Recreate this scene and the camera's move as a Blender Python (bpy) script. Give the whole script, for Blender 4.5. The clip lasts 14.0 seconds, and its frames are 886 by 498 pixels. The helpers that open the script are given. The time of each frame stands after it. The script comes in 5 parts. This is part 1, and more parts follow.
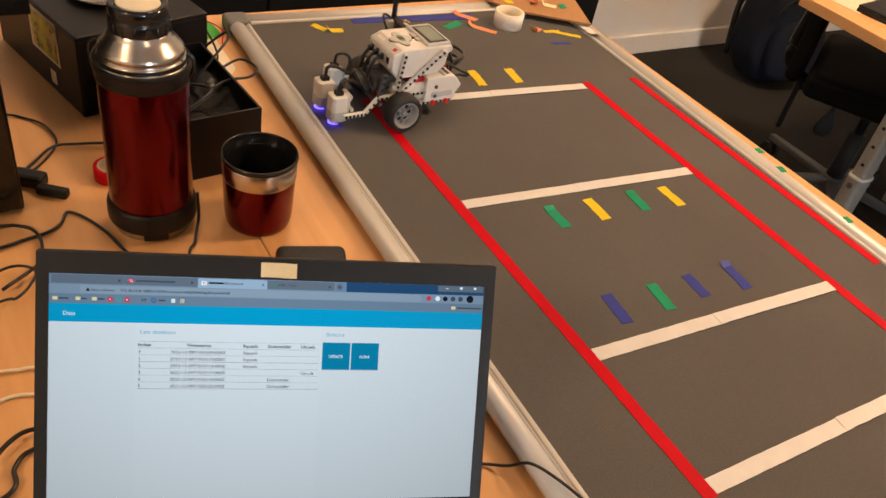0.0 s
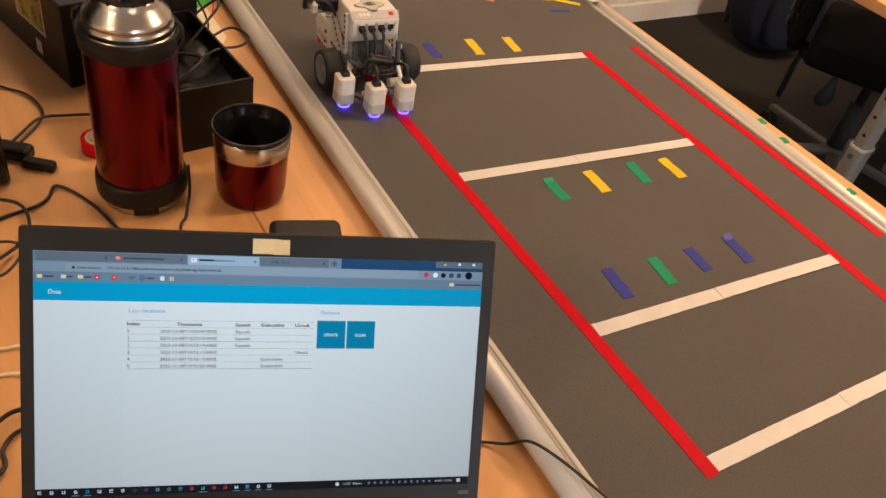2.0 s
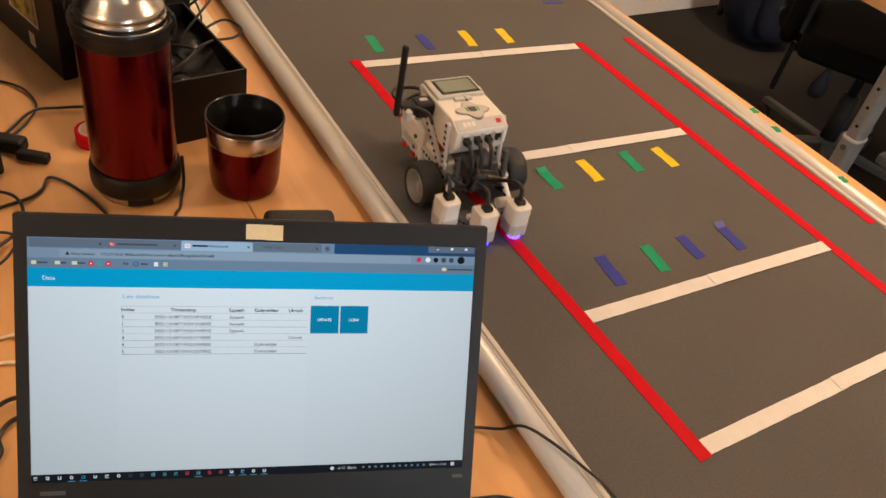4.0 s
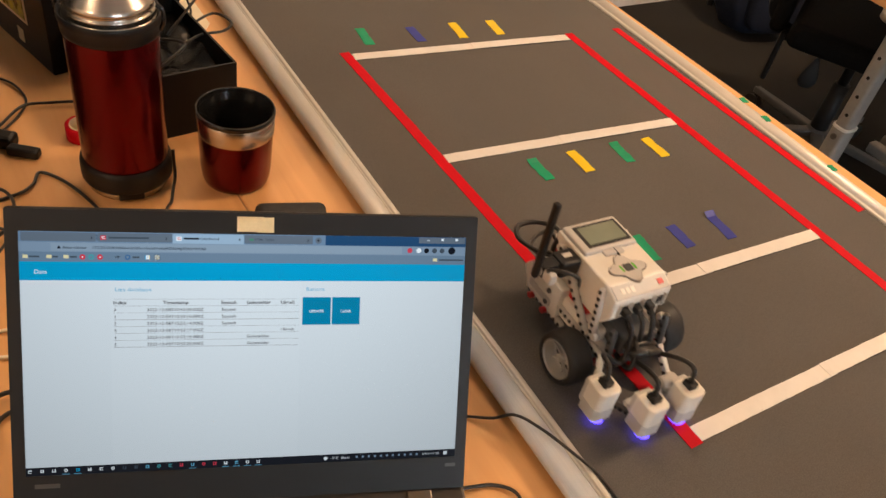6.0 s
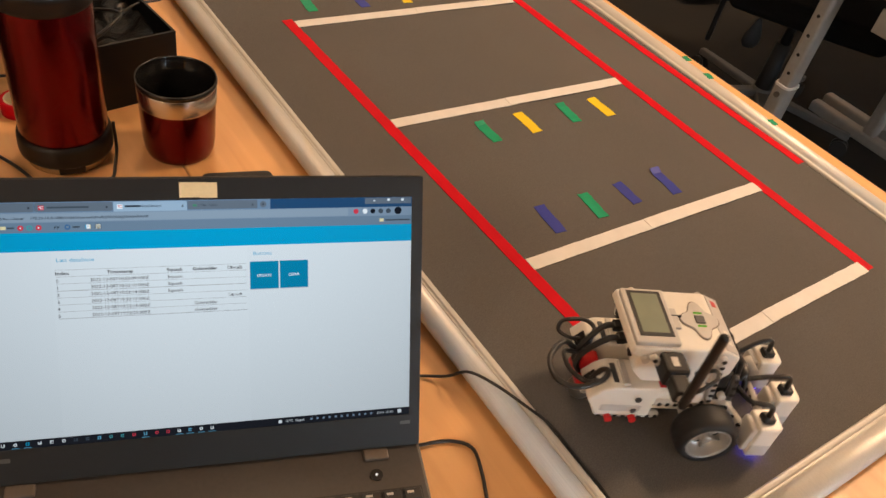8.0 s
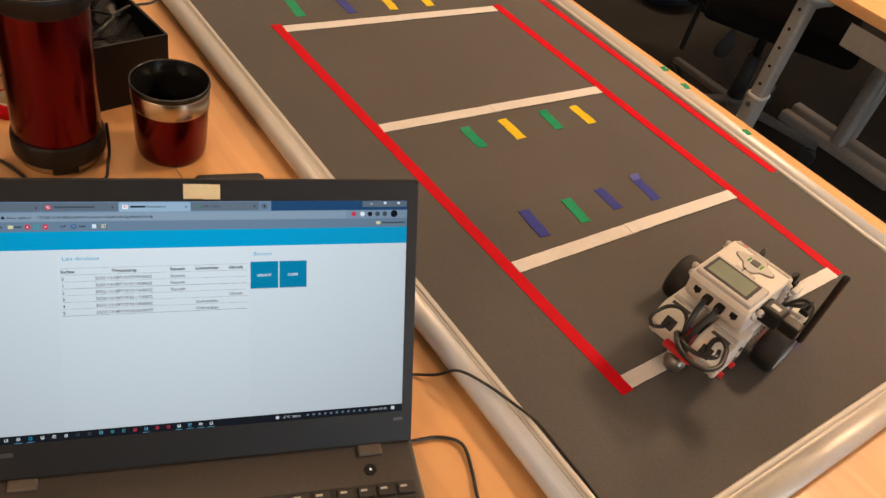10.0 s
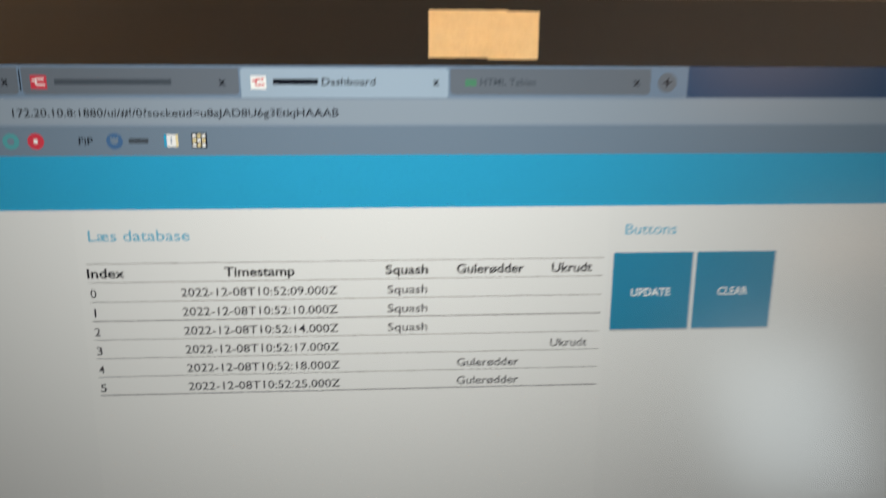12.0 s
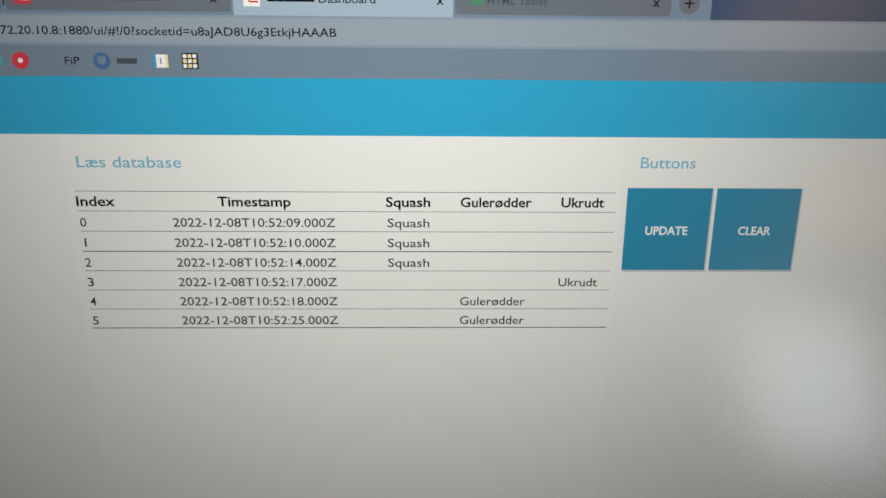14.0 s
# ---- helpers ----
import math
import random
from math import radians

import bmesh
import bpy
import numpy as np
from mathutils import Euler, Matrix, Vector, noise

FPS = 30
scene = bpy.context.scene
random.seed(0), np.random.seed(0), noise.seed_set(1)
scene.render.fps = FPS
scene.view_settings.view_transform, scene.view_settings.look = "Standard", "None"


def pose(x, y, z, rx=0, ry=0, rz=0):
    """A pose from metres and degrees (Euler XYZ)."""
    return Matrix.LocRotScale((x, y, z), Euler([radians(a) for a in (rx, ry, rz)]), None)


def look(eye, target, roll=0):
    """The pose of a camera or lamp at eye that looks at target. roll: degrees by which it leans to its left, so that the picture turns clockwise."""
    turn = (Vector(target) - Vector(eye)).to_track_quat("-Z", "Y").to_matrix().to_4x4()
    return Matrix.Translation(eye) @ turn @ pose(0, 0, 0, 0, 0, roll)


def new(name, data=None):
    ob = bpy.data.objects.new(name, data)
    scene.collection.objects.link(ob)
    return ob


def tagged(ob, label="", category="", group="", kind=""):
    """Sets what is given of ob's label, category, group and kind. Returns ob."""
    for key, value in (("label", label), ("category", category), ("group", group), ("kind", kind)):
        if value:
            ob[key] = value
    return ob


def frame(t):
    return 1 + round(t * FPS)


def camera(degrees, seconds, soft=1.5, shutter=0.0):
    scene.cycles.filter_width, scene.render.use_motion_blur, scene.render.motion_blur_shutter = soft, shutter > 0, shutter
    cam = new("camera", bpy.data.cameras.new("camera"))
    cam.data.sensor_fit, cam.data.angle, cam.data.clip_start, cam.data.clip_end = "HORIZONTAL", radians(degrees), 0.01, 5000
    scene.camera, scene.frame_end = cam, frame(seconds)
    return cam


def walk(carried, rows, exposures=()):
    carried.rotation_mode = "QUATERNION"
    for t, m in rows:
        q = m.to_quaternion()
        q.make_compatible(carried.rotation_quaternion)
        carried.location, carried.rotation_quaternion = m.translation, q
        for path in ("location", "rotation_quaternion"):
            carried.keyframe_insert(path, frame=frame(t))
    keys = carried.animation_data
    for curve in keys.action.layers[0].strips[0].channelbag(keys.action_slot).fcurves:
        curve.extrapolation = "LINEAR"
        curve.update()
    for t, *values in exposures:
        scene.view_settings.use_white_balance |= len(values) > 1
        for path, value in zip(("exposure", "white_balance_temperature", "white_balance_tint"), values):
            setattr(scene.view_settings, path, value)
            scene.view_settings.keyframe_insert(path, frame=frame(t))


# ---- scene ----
cam = camera(57.69, 14.0, shutter=0.5)
ROWS = [
    (0, -0.5469, -0.2187, 1.4028, 50.95, -9.53, -29.71),
    (0.5, -0.5444, -0.2152, 1.4008, 50.48, -9.64, -29.72),
    (1, -0.5413, -0.2109, 1.3964, 49.95, -9.54, -29.8),
    (1.5, -0.5379, -0.2061, 1.3939, 49.39, -9.56, -29.93),
    (2, -0.5376, -0.2033, 1.3922, 48.95, -9.6, -30.01),
    (2.5, -0.5371, -0.203, 1.3898, 48.75, -9.58, -30.1),
    (3, -0.5377, -0.206, 1.3871, 48.81, -9.5, -30.3),
    (5.5, -0.5396, -0.2197, 1.3897, 48.71, -9.38, -30.77),
    (6, -0.5391, -0.219, 1.3894, 48.45, -9.34, -31.16),
    (6.5, -0.5378, -0.2176, 1.3889, 48.08, -9.33, -31.98),
    (7, -0.5298, -0.2332, 1.384, 47.66, -9.36, -33.17),
    (9.5, -0.5586, -0.2352, 1.3909, 47.38, -10.94, -35.87),
    (10, -0.5649, -0.2372, 1.3968, 47.63, -11.47, -35.98),
    (10.5, -0.5659, -0.2226, 1.3816, 46.95, -12.03, -35.98),
    (10.8, -0.5643, -0.1795, 1.3333, 45.78, -12.09, -35.71),
    (11, -0.5468, -0.1228, 1.2831, 43.8, -11.63, -34.01),
    (11.2, -0.5281, -0.0626, 1.2337, 44.16, -9.43, -31.19),
    (11.5, -0.488, 0.0285, 1.1643, 44.06, -5.73, -27.77),
    (11.7, -0.4609, 0.0634, 1.1173, 43.77, -3.96, -26.44),
    (12, -0.4442, 0.0829, 1.0804, 42.08, -2.32, -24.82),
    (12.2, -0.4442, 0.0838, 1.069, 41.95, -1.89, -24.03),
    (12.5, -0.4431, 0.0868, 1.0652, 39.9, -1.99, -23.33),
    (13, -0.4423, 0.0849, 1.0689, 40.02, -1.88, -23.02),
    (13.5, -0.4402, 0.082, 1.0664, 39.51, -1.53, -22.86),
    (14, -0.4371, 0.0811, 1.0672, 39.38, -1.4, -22.84),
]
walk(cam, [(t, pose(*p)) for t, *p in ROWS],
     [(0.0, -0.09, 6500, 10), (10.5, -0.14, 6500, 10), (11.0, -0.12, 6500, 10), (11.6, 0.04, 7300, 12), (12.2, 0.0, 7900, 13), (14.0, -0.02, 8000, 13)])

# ---- light ----
world = bpy.data.worlds.new("room_world")
scene.world = world
world.use_nodes = True
world.node_tree.nodes["Background"].inputs[0].default_value = (0.9, 0.75, 0.6, 1)
world.node_tree.nodes["Background"].inputs[1].default_value = 0.05


def panel_light(x, y, sx, sy, watts, colour):
    d = bpy.data.lights.new("ceiling_panel_light", "AREA")
    d.shape, d.size, d.size_y, d.energy, d.color = "RECTANGLE", sx, sy, watts, colour
    o = new("ceiling_panel_light", d)
    o.matrix_world = pose(x, y, 2.565)
    return o


WARM = (1.0, 0.67, 0.41)
panel_light(0.25, 1.40, 0.5, 0.5, 15, WARM)
panel_light(1.80, 0.05, 0.4, 0.4, 72, WARM)
panel_light(-2.50, -0.50, 0.5, 0.5, 38, WARM)
# unseen fill lamp, added to brighten the room behind and the steel cup
panel_light(0.10, -2.60, 0.6, 0.6, 18, WARM)
panel_light(0.75, -5.55, 0.8, 0.6, 40, WARM)
# daylight in the window of the rear wall
sky = bpy.data.lights.new("window_daylight", "AREA")
sky.shape, sky.size, sky.size_y, sky.energy, sky.color = "RECTANGLE", 0.9, 1.1, 32, (0.66, 0.84, 1.0)
sky_ob = new("window_daylight", sky)
sky_ob.matrix_world = look((0.25, -6.46, 1.5), (0.25, 0, 1.2))


# ---- materials ----
def mat(name, colour, rough=0.5, metal=0.0, grain=0.0, scale=60.0, bump=0.0, bump_scale=300.0, spec=0.5, coat=0.0,
        stretch=(1, 1, 1), dirt=0.0, dirt_scale=6.0):
    m = bpy.data.materials.new(name)
    m.use_nodes = True
    nt = m.node_tree
    b = nt.nodes["Principled BSDF"]
    b.inputs["Roughness"].default_value = rough
    b.inputs["Metallic"].default_value = metal
    b.inputs["Specular IOR Level"].default_value = spec
    b.inputs["Coat Weight"].default_value = coat
    b.inputs["Base Color"].default_value = (*colour, 1)
    tc = nt.nodes.new("ShaderNodeTexCoord")
    mp = nt.nodes.new("ShaderNodeMapping")
    mp.inputs["Scale"].default_value = stretch
    nt.links.new(tc.outputs["Object"], mp.inputs["Vector"])

    def noise_tex(s, detail=4.0):
        n = nt.nodes.new("ShaderNodeTexNoise")
        n.inputs["Scale"].default_value, n.inputs["Detail"].default_value = s, detail
        nt.links.new(mp.outputs["Vector"], n.inputs["Vector"])
        return n

    last = None
    if grain or dirt:
        mixes = []
        for amount, s in ((grain, scale), (dirt, dirt_scale)):
            if amount:
                n = noise_tex(s)
                r = nt.nodes.new("ShaderNodeMapRange")
                r.inputs["From Min"].default_value, r.inputs["From Max"].default_value = 0.3, 0.7
                r.inputs["To Min"].default_value, r.inputs["To Max"].default_value = 1 - amount, 1 + amount
                nt.links.new(n.outputs["Fac"], r.inputs["Value"])
                mixes.append(r)
        value = mixes[0].outputs[0]
        if len(mixes) > 1:
            mul = nt.nodes.new("ShaderNodeMath")
            mul.operation = "MULTIPLY"
            nt.links.new(mixes[0].outputs[0], mul.inputs[0])
            nt.links.new(mixes[1].outputs[0], mul.inputs[1])
            value = mul.outputs[0]
        mix = nt.nodes.new("ShaderNodeVectorMath")
        mix.operation = "SCALE"
        mix.inputs[0].default_value = colour
        nt.links.new(value, mix.inputs["Scale"])
        nt.links.new(mix.outputs["Vector"], b.inputs["Base Color"])
        rr = nt.nodes.new("ShaderNodeMath")
        rr.operation = "MULTIPLY"
        rr.inputs[1].default_value = rough
        nt.links.new(value, rr.inputs[0])
        nt.links.new(rr.outputs[0], b.inputs["Roughness"])
    if bump:
        n = noise_tex(bump_scale, 6.0)
        bp = nt.nodes.new("ShaderNodeBump")
        bp.inputs["Strength"].default_value, bp.inputs["Distance"].default_value = bump, 0.001
        nt.links.new(n.outputs["Fac"], bp.inputs["Height"])
        nt.links.new(bp.outputs["Normal"], b.inputs["Normal"])
    return m


def glow(name, colour, strength, rough=0.13, spec=0.17):
    m = mat(name, (0.003, 0.003, 0.003), rough, spec=spec)
    b = m.node_tree.nodes["Principled BSDF"]
    b.inputs["Emission Color"].default_value = (*colour, 1)
    b.inputs["Emission Strength"].default_value = strength
    return m


def screen_glow(name, colour):
    """A lit panel; its added dark, slightly matt coat imitates the display's dimming when seen from the side."""
    m = glow(name, colour, 1.34 / SIDE_DIM, spec=0.0)
    b = m.node_tree.nodes["Principled BSDF"]
    b.inputs["Coat Weight"].default_value = 1.0
    b.inputs["Coat Roughness"].default_value = 0.19
    b.inputs["Coat IOR"].default_value = 1.20
    b.inputs["Coat Tint"].default_value = (SIDE_DIM, SIDE_DIM, SIDE_DIM, 1)
    return m


SIDE_DIM = 0.0007


def wood_mat(name, light, dark, along):
    m = mat(name, light, 0.42, spec=0.4, coat=0.05)
    nt = m.node_tree
    b = nt.nodes["Principled BSDF"]
    mp = next(n for n in nt.nodes if n.type == "MAPPING")
    mp.inputs["Scale"].default_value = (3, 40, 40) if along == "x" else (40, 3, 40)
    a = nt.nodes.new("ShaderNodeTexNoise")
    a.inputs["Scale"].default_value, a.inputs["Detail"].default_value, a.inputs["Distortion"].default_value = 1.2, 8, 0.6
    nt.links.new(mp.outputs["Vector"], a.inputs["Vector"])
    ramp = nt.nodes.new("ShaderNodeValToRGB")
    ramp.color_ramp.elements[0].position, ramp.color_ramp.elements[1].position = 0.3, 0.7
    ramp.color_ramp.elements[0].color, ramp.color_ramp.elements[1].color = (*dark, 1), (*light, 1)
    nt.links.new(a.outputs["Fac"], ramp.inputs["Fac"])
    nt.links.new(ramp.outputs["Color"], b.inputs["Base Color"])
    return m


WOOD = wood_mat("beech_laminate", (0.74, 0.405, 0.165), (0.65, 0.34, 0.13), "y")
WOOD_EDGE = wood_mat("beech_edge", (0.42, 0.23, 0.10), (0.34, 0.18, 0.07), "y")
FELT = mat("grey_felt", (0.112, 0.104, 0.097), 0.95, spec=0.1, grain=0.22, scale=900, bump=0.5, bump_scale=1400, dirt=0.06, dirt_scale=5)
ALU = mat("satin_aluminium", (0.54, 0.515, 0.47), 0.44, metal=0.2, grain=0.05, scale=30, stretch=(80, 1, 80), dirt=0.06, dirt_scale=14)
ALU_CAP = mat("grey_plastic_corner", (0.16, 0.15, 0.14), 0.5, grain=0.08)
RED_TAPE = mat("red_tape", (0.54, 0.002, 0.010), 0.6, spec=0.10, grain=0.06, scale=40, bump=0.25, bump_scale=120)
WHITE_TAPE = mat("white_tape", (0.66, 0.63, 0.59), 0.55, grain=0.03, scale=70, bump=0.2, bump_scale=150, dirt=0.04, dirt_scale=25)
GREEN_TAPE = mat("green_tape", (0.005, 0.27, 0.125), 0.5, spec=0.22, grain=0.08, scale=60, bump=0.3, bump_scale=130)
BLUE_TAPE = mat("blue_tape", (0.032, 0.042, 0.27), 0.5, spec=0.22, grain=0.08, scale=60, bump=0.3, bump_scale=130)
YELLOW_TAPE = mat("yellow_tape", (0.74, 0.53, 0.012), 0.5, spec=0.25, grain=0.06, scale=60, bump=0.3, bump_scale=130)
ORANGE_TAPE = mat("orange_tape", (0.75, 0.25, 0.10), 0.4, grain=0.08)
CREAM_TAPE = mat("masking_tape", (0.84, 0.70, 0.42), 0.7, grain=0.06, scale=200, bump=0.4, bump_scale=500)
BLACK = mat("black_plastic", (0.007, 0.0065, 0.0065), 0.42, spec=0.3, grain=0.15, scale=120)
BLACK_GLOSS = mat("glossy_black_plastic", (0.010, 0.010, 0.010), 0.18, grain=0.1)
RUBBER = mat("black_rubber", (0.010, 0.0095, 0.0095), 0.6, grain=0.15, scale=200, bump=0.2)
CABLE = mat("black_cable", (0.013, 0.012, 0.011), 0.38)
CARD_BLACK = mat("black_cardboard", (0.0075, 0.007, 0.007), 0.42, spec=0.22, grain=0.06, scale=300, dirt=0.05)
RED_METAL = mat("dark_red_lacquered_steel", (0.110, 0.0010, 0.0045), 0.24, metal=0.9, grain=0.02, scale=50, stretch=(1, 1, 0.05), coat=0.15)
STEEL = mat("brushed_steel", (0.56, 0.52, 0.46), 0.25, metal=1.0, grain=0.05, scale=60, stretch=(1, 1, 12))
HINGE = mat("dark_hinge_metal", (0.22, 0.19, 0.16), 0.35, metal=0.8, grain=0.08)
LAPTOP = mat("dark_laptop_plastic", (0.010, 0.0095, 0.009), 0.5, spec=0.35, grain=0.12, scale=400, bump=0.1, bump_scale=2500)
LAPTOP_BASE = mat("graphite_laptop_deck", (0.046, 0.040, 0.035), 0.42, grain=0.1, scale=300, bump=0.08, bump_scale=2500)
LEGEND = mat("pale_key_print", (0.45, 0.43, 0.40), 0.5)
KEY = mat("black_key", (0.014, 0.013, 0.012), 0.5, grain=0.12)
WALL = mat("white_painted_wall", (0.72, 0.69, 0.64), 0.85, grain=0.03, scale=5, bump=0.15, bump_scale=180)
TRIM = mat("white_trim_paint", (0.78, 0.75, 0.70), 0.5, grain=0.03)
CARPET = mat("dark_grey_carpet", (0.030, 0.028, 0.026), 0.95, spec=0.1, grain=0.4, scale=350, bump=0.6, bump_scale=500, dirt=0.2, dirt_scale=4)
CEIL = mat("white_ceiling", (0.8, 0.78, 0.74), 0.9, grain=0.03)
BRICK_WHITE = mat("white_toy_plastic", (0.72, 0.68, 0.605), 0.32, grain=0.03, scale=80)
BRICK_GREY = mat("light_grey_toy_plastic", (0.50, 0.475, 0.44), 0.36, grain=0.05, scale=80)
DARK_GREY = mat("dark_grey_toy_plastic", (0.06, 0.06, 0.06), 0.4, grain=0.08)
RIM = mat("silver_grey_rim_plastic", (0.36, 0.35, 0.33), 0.3, metal=0.35, grain=0.05, scale=80)
TOY_RED = mat("red_toy_plastic", (0.52, 0.012, 0.014), 0.3)
LCD = mat("green_grey_lcd", (0.22, 0.25, 0.19), 0.2, grain=0.06)
FABRIC = mat("dark_chair_fabric", (0.006, 0.0055, 0.005), 0.9, spec=0.1, grain=0.3, scale=300, bump=0.5)
NAVY = mat("dark_blue_nylon", (0.007, 0.010, 0.020), 0.8, spec=0.2, grain=0.3, scale=200, bump=0.5, bump_scale=400)
GREY_STEEL = mat("grey_powder_coated_steel", (0.36, 0.335, 0.30), 0.4, metal=0.3, grain=0.06)
CORK = mat("brown_hardboard", (0.40, 0.20, 0.075), 0.7, grain=0.12, scale=150, bump=0.3)
GREEN_CARD = mat("green_paper", (0.06, 0.42, 0.05), 0.7, grain=0.05)
PAPER = mat("cream_paper", (0.78, 0.68, 0.50), 0.8, grain=0.04)
BLUE_GLOW = glow("blue_sensor_light", (0.10, 0.06, 1.0), 6)
GREEN_GLOW = glow("green_status_light", (0.40, 1.0, 0.1), 0.4)
LAMP_GLOW = glow("lamp_diffuser", (1.0, 0.80, 0.55), 1.0)
DAY_GLOW = glow("daylight_backdrop", (0.66, 0.84, 1.0), 34.0)


# ---- mesh helpers ----
def thing(name, m, label, category, group="", kind=""):
    o = new(name)
    o.empty_display_size = 0.05
    o.matrix_world = m
    return tagged(o, label, category, group, kind)


def link(name, bm, material, parent=None, label=""):
    me = bpy.data.meshes.new(name)
    bmesh.ops.recalc_face_normals(bm, faces=bm.faces)
    bm.to_mesh(me)
    bm.free()
    for k in (material if isinstance(material, (list, tuple)) else [material]):
        me.materials.append(k)
    o = new(name, me)
    if parent is not None:
        o.parent = parent
    if label:
        tagged(o, label)
    return o


def part(name, bm, material, parent, label=""):
    return link(name, bm, material, parent, label)


def smooth(bm, on=True):
    for f in bm.faces:
        f.smooth = on
    return bm


def add_box(bm, lo, hi, bevel=0.0, m=None, seg=2, index=0):
    g = bmesh.ops.create_cube(bm, size=1)
    vs = g["verts"]
    for v in vs:
        v.co = Vector([lo[i] + (v.co[i] + 0.5) * (hi[i] - lo[i]) for i in range(3)])
    if bevel:
        es = list({e for v in vs for e in v.link_edges})
        r = bmesh.ops.bevel(bm, geom=es, offset=bevel, segments=seg, profile=0.5, affect="EDGES")
        vs = list({v for f in r["faces"] for v in f.verts} | {v for v in vs if v.is_valid})
    fs = {f for v in vs for f in v.link_faces}
    for f in fs:
        f.material_index = index
    if m is not None:
        bmesh.ops.transform(bm, matrix=m, verts=vs)
    return vs


def boxes(*specs):
    bm = bmesh.new()
    for s in specs:
        add_box(bm, *s)
    return bm


def add_cyl(bm, p0, p1, r0, r1=None, seg=24, index=0):
    r1 = r0 if r1 is None else r1
    p0, p1 = Vector(p0), Vector(p1)
    z = (p1 - p0)
    m = Matrix.Translation((p0 + p1) / 2) @ z.to_track_quat("Z", "Y").to_matrix().to_4x4()
    g = bmesh.ops.create_cone(bm, cap_ends=True, segments=seg, radius1=r0, radius2=r1, depth=z.length, matrix=m)
    for f in {f for v in g["verts"] for f in v.link_faces}:
        f.smooth = len(f.verts) == 4
        f.material_index = index
    return g["verts"]


def cyl(p0, p1, r0, r1=None, seg=24):
    bm = bmesh.new()
    add_cyl(bm, p0, p1, r0, r1, seg)
    return bm


def lathe(profile, seg=48, m=None):
    """A turned body from a list of (radius, height), about z."""
    bm = bmesh.new()
    rings = []
    for r, z in profile:
        if r < 1e-6:
            rings.append([bm.verts.new((0, 0, z))])
        else:
            rings.append([bm.verts.new((r * math.cos(2 * math.pi * i / seg), r * math.sin(2 * math.pi * i / seg), z)) for i in range(seg)])
    for a, b in zip(rings, rings[1:]):
        for i in range(seg):
            j = (i + 1) % seg
            if len(a) == 1:
                bm.faces.new((a[0], b[j], b[i]))
            elif len(b) == 1:
                bm.faces.new((a[i], a[j], b[0]))
            else:
                bm.faces.new((a[i], a[j], b[j], b[i]))
    smooth(bm)
    if m is not None:
        bmesh.ops.transform(bm, matrix=m, verts=bm.verts)
    return bm


def spline(points, n=8):
    pts = [Vector(p) for p in points]
    pts = [2 * pts[0] - pts[1]] + pts + [2 * pts[-1] - pts[-2]]
    out = []
    for i in range(1, len(pts) - 2):
        a, b, c, d = pts[i - 1:i + 3]
        for k in range(n):
            t = k / n
            out.append(0.5 * (2 * b + (c - a) * t + (2 * a - 5 * b + 4 * c - d) * t * t + (3 * b - a - 3 * c + d) * t ** 3))
    out.append(pts[-2])
    return out


def tube(points, r, seg=8, n=8, bm=None):
    bm = bm or bmesh.new()
    path = spline(points, n)
    up = Vector((0, 0, 1))
    rings = []
    for i, p in enumerate(path):
        d = (path[min(i + 1, len(path) - 1)] - path[max(i - 1, 0)]).normalized()
        side = d.cross(up)
        side = side.normalized() if side.length > 1e-3 else Vector((1, 0, 0))
        over = side.cross(d).normalized()
        rings.append([bm.verts.new(p + r * (math.cos(2 * math.pi * k / seg) * side + math.sin(2 * math.pi * k / seg) * over)) for k in range(seg)])
    for a, b in zip(rings, rings[1:]):
        for k in range(seg):
            bm.faces.new((a[k], a[(k + 1) % seg], b[(k + 1) % seg], b[k]))
    bm.faces.new(rings[0])
    bm.faces.new(rings[-1])
    return smooth(bm)


def extruded(outline, z0, z1, bevel=0.0):
    """A prism over a flat outline of (x, y)."""
    bm = bmesh.new()
    f = bm.faces.new([bm.verts.new((x, y, z0)) for x, y in outline])
    r = bmesh.ops.extrude_face_region(bm, geom=[f])
    bmesh.ops.translate(bm, verts=[v for v in r["geom"] if isinstance(v, bmesh.types.BMVert)], vec=(0, 0, z1 - z0))
    if bevel:
        bmesh.ops.bevel(bm, geom=list(bm.edges), offset=bevel, segments=2, profile=0.5, affect="EDGES")
    return bm


def structure(name, bm, material, label, category):
    return tagged(link(name, bm, material), label, category, kind="structure")


# ---- room ----
TABLE, BOARD = 0.75, 0.768
structure("floor", boxes(((-3.2, -6.6, -0.1), (4.2, 2.2, 0.0))), CARPET, "dark grey short-pile office carpet floor", "floor")
structure("ceiling", boxes(((-3.2, -6.6, 2.6), (4.2, 2.2, 2.7))), CEIL, "plain white office ceiling with lamp panels", "ceiling")
structure("wall_north", boxes(((-3.2, 2.12, 0), (4.2, 2.27, 2.6))), WALL, "white painted office wall behind the tables", "wall")
structure("wall_east", boxes(((4.2, -6.6, 0), (4.35, 2.2, 2.6))), WALL, "plain white painted side wall", "wall")
structure("wall_west", boxes(((-3.35, -6.6, 0), (-3.2, 2.2, 2.6))), WALL, "plain white painted side wall", "wall")
structure("wall_south", boxes(((-3.2, -6.75, 0), (-0.3, -6.6, 2.6)), ((0.8, -6.75, 0), (4.2, -6.6, 2.6)),
          ((-0.3, -6.75, 0), (0.8, -6.6, 0.9)), ((-0.3, -6.75, 2.15), (0.8, -6.6, 2.6))), WALL, "white wall with one window opening", "wall")
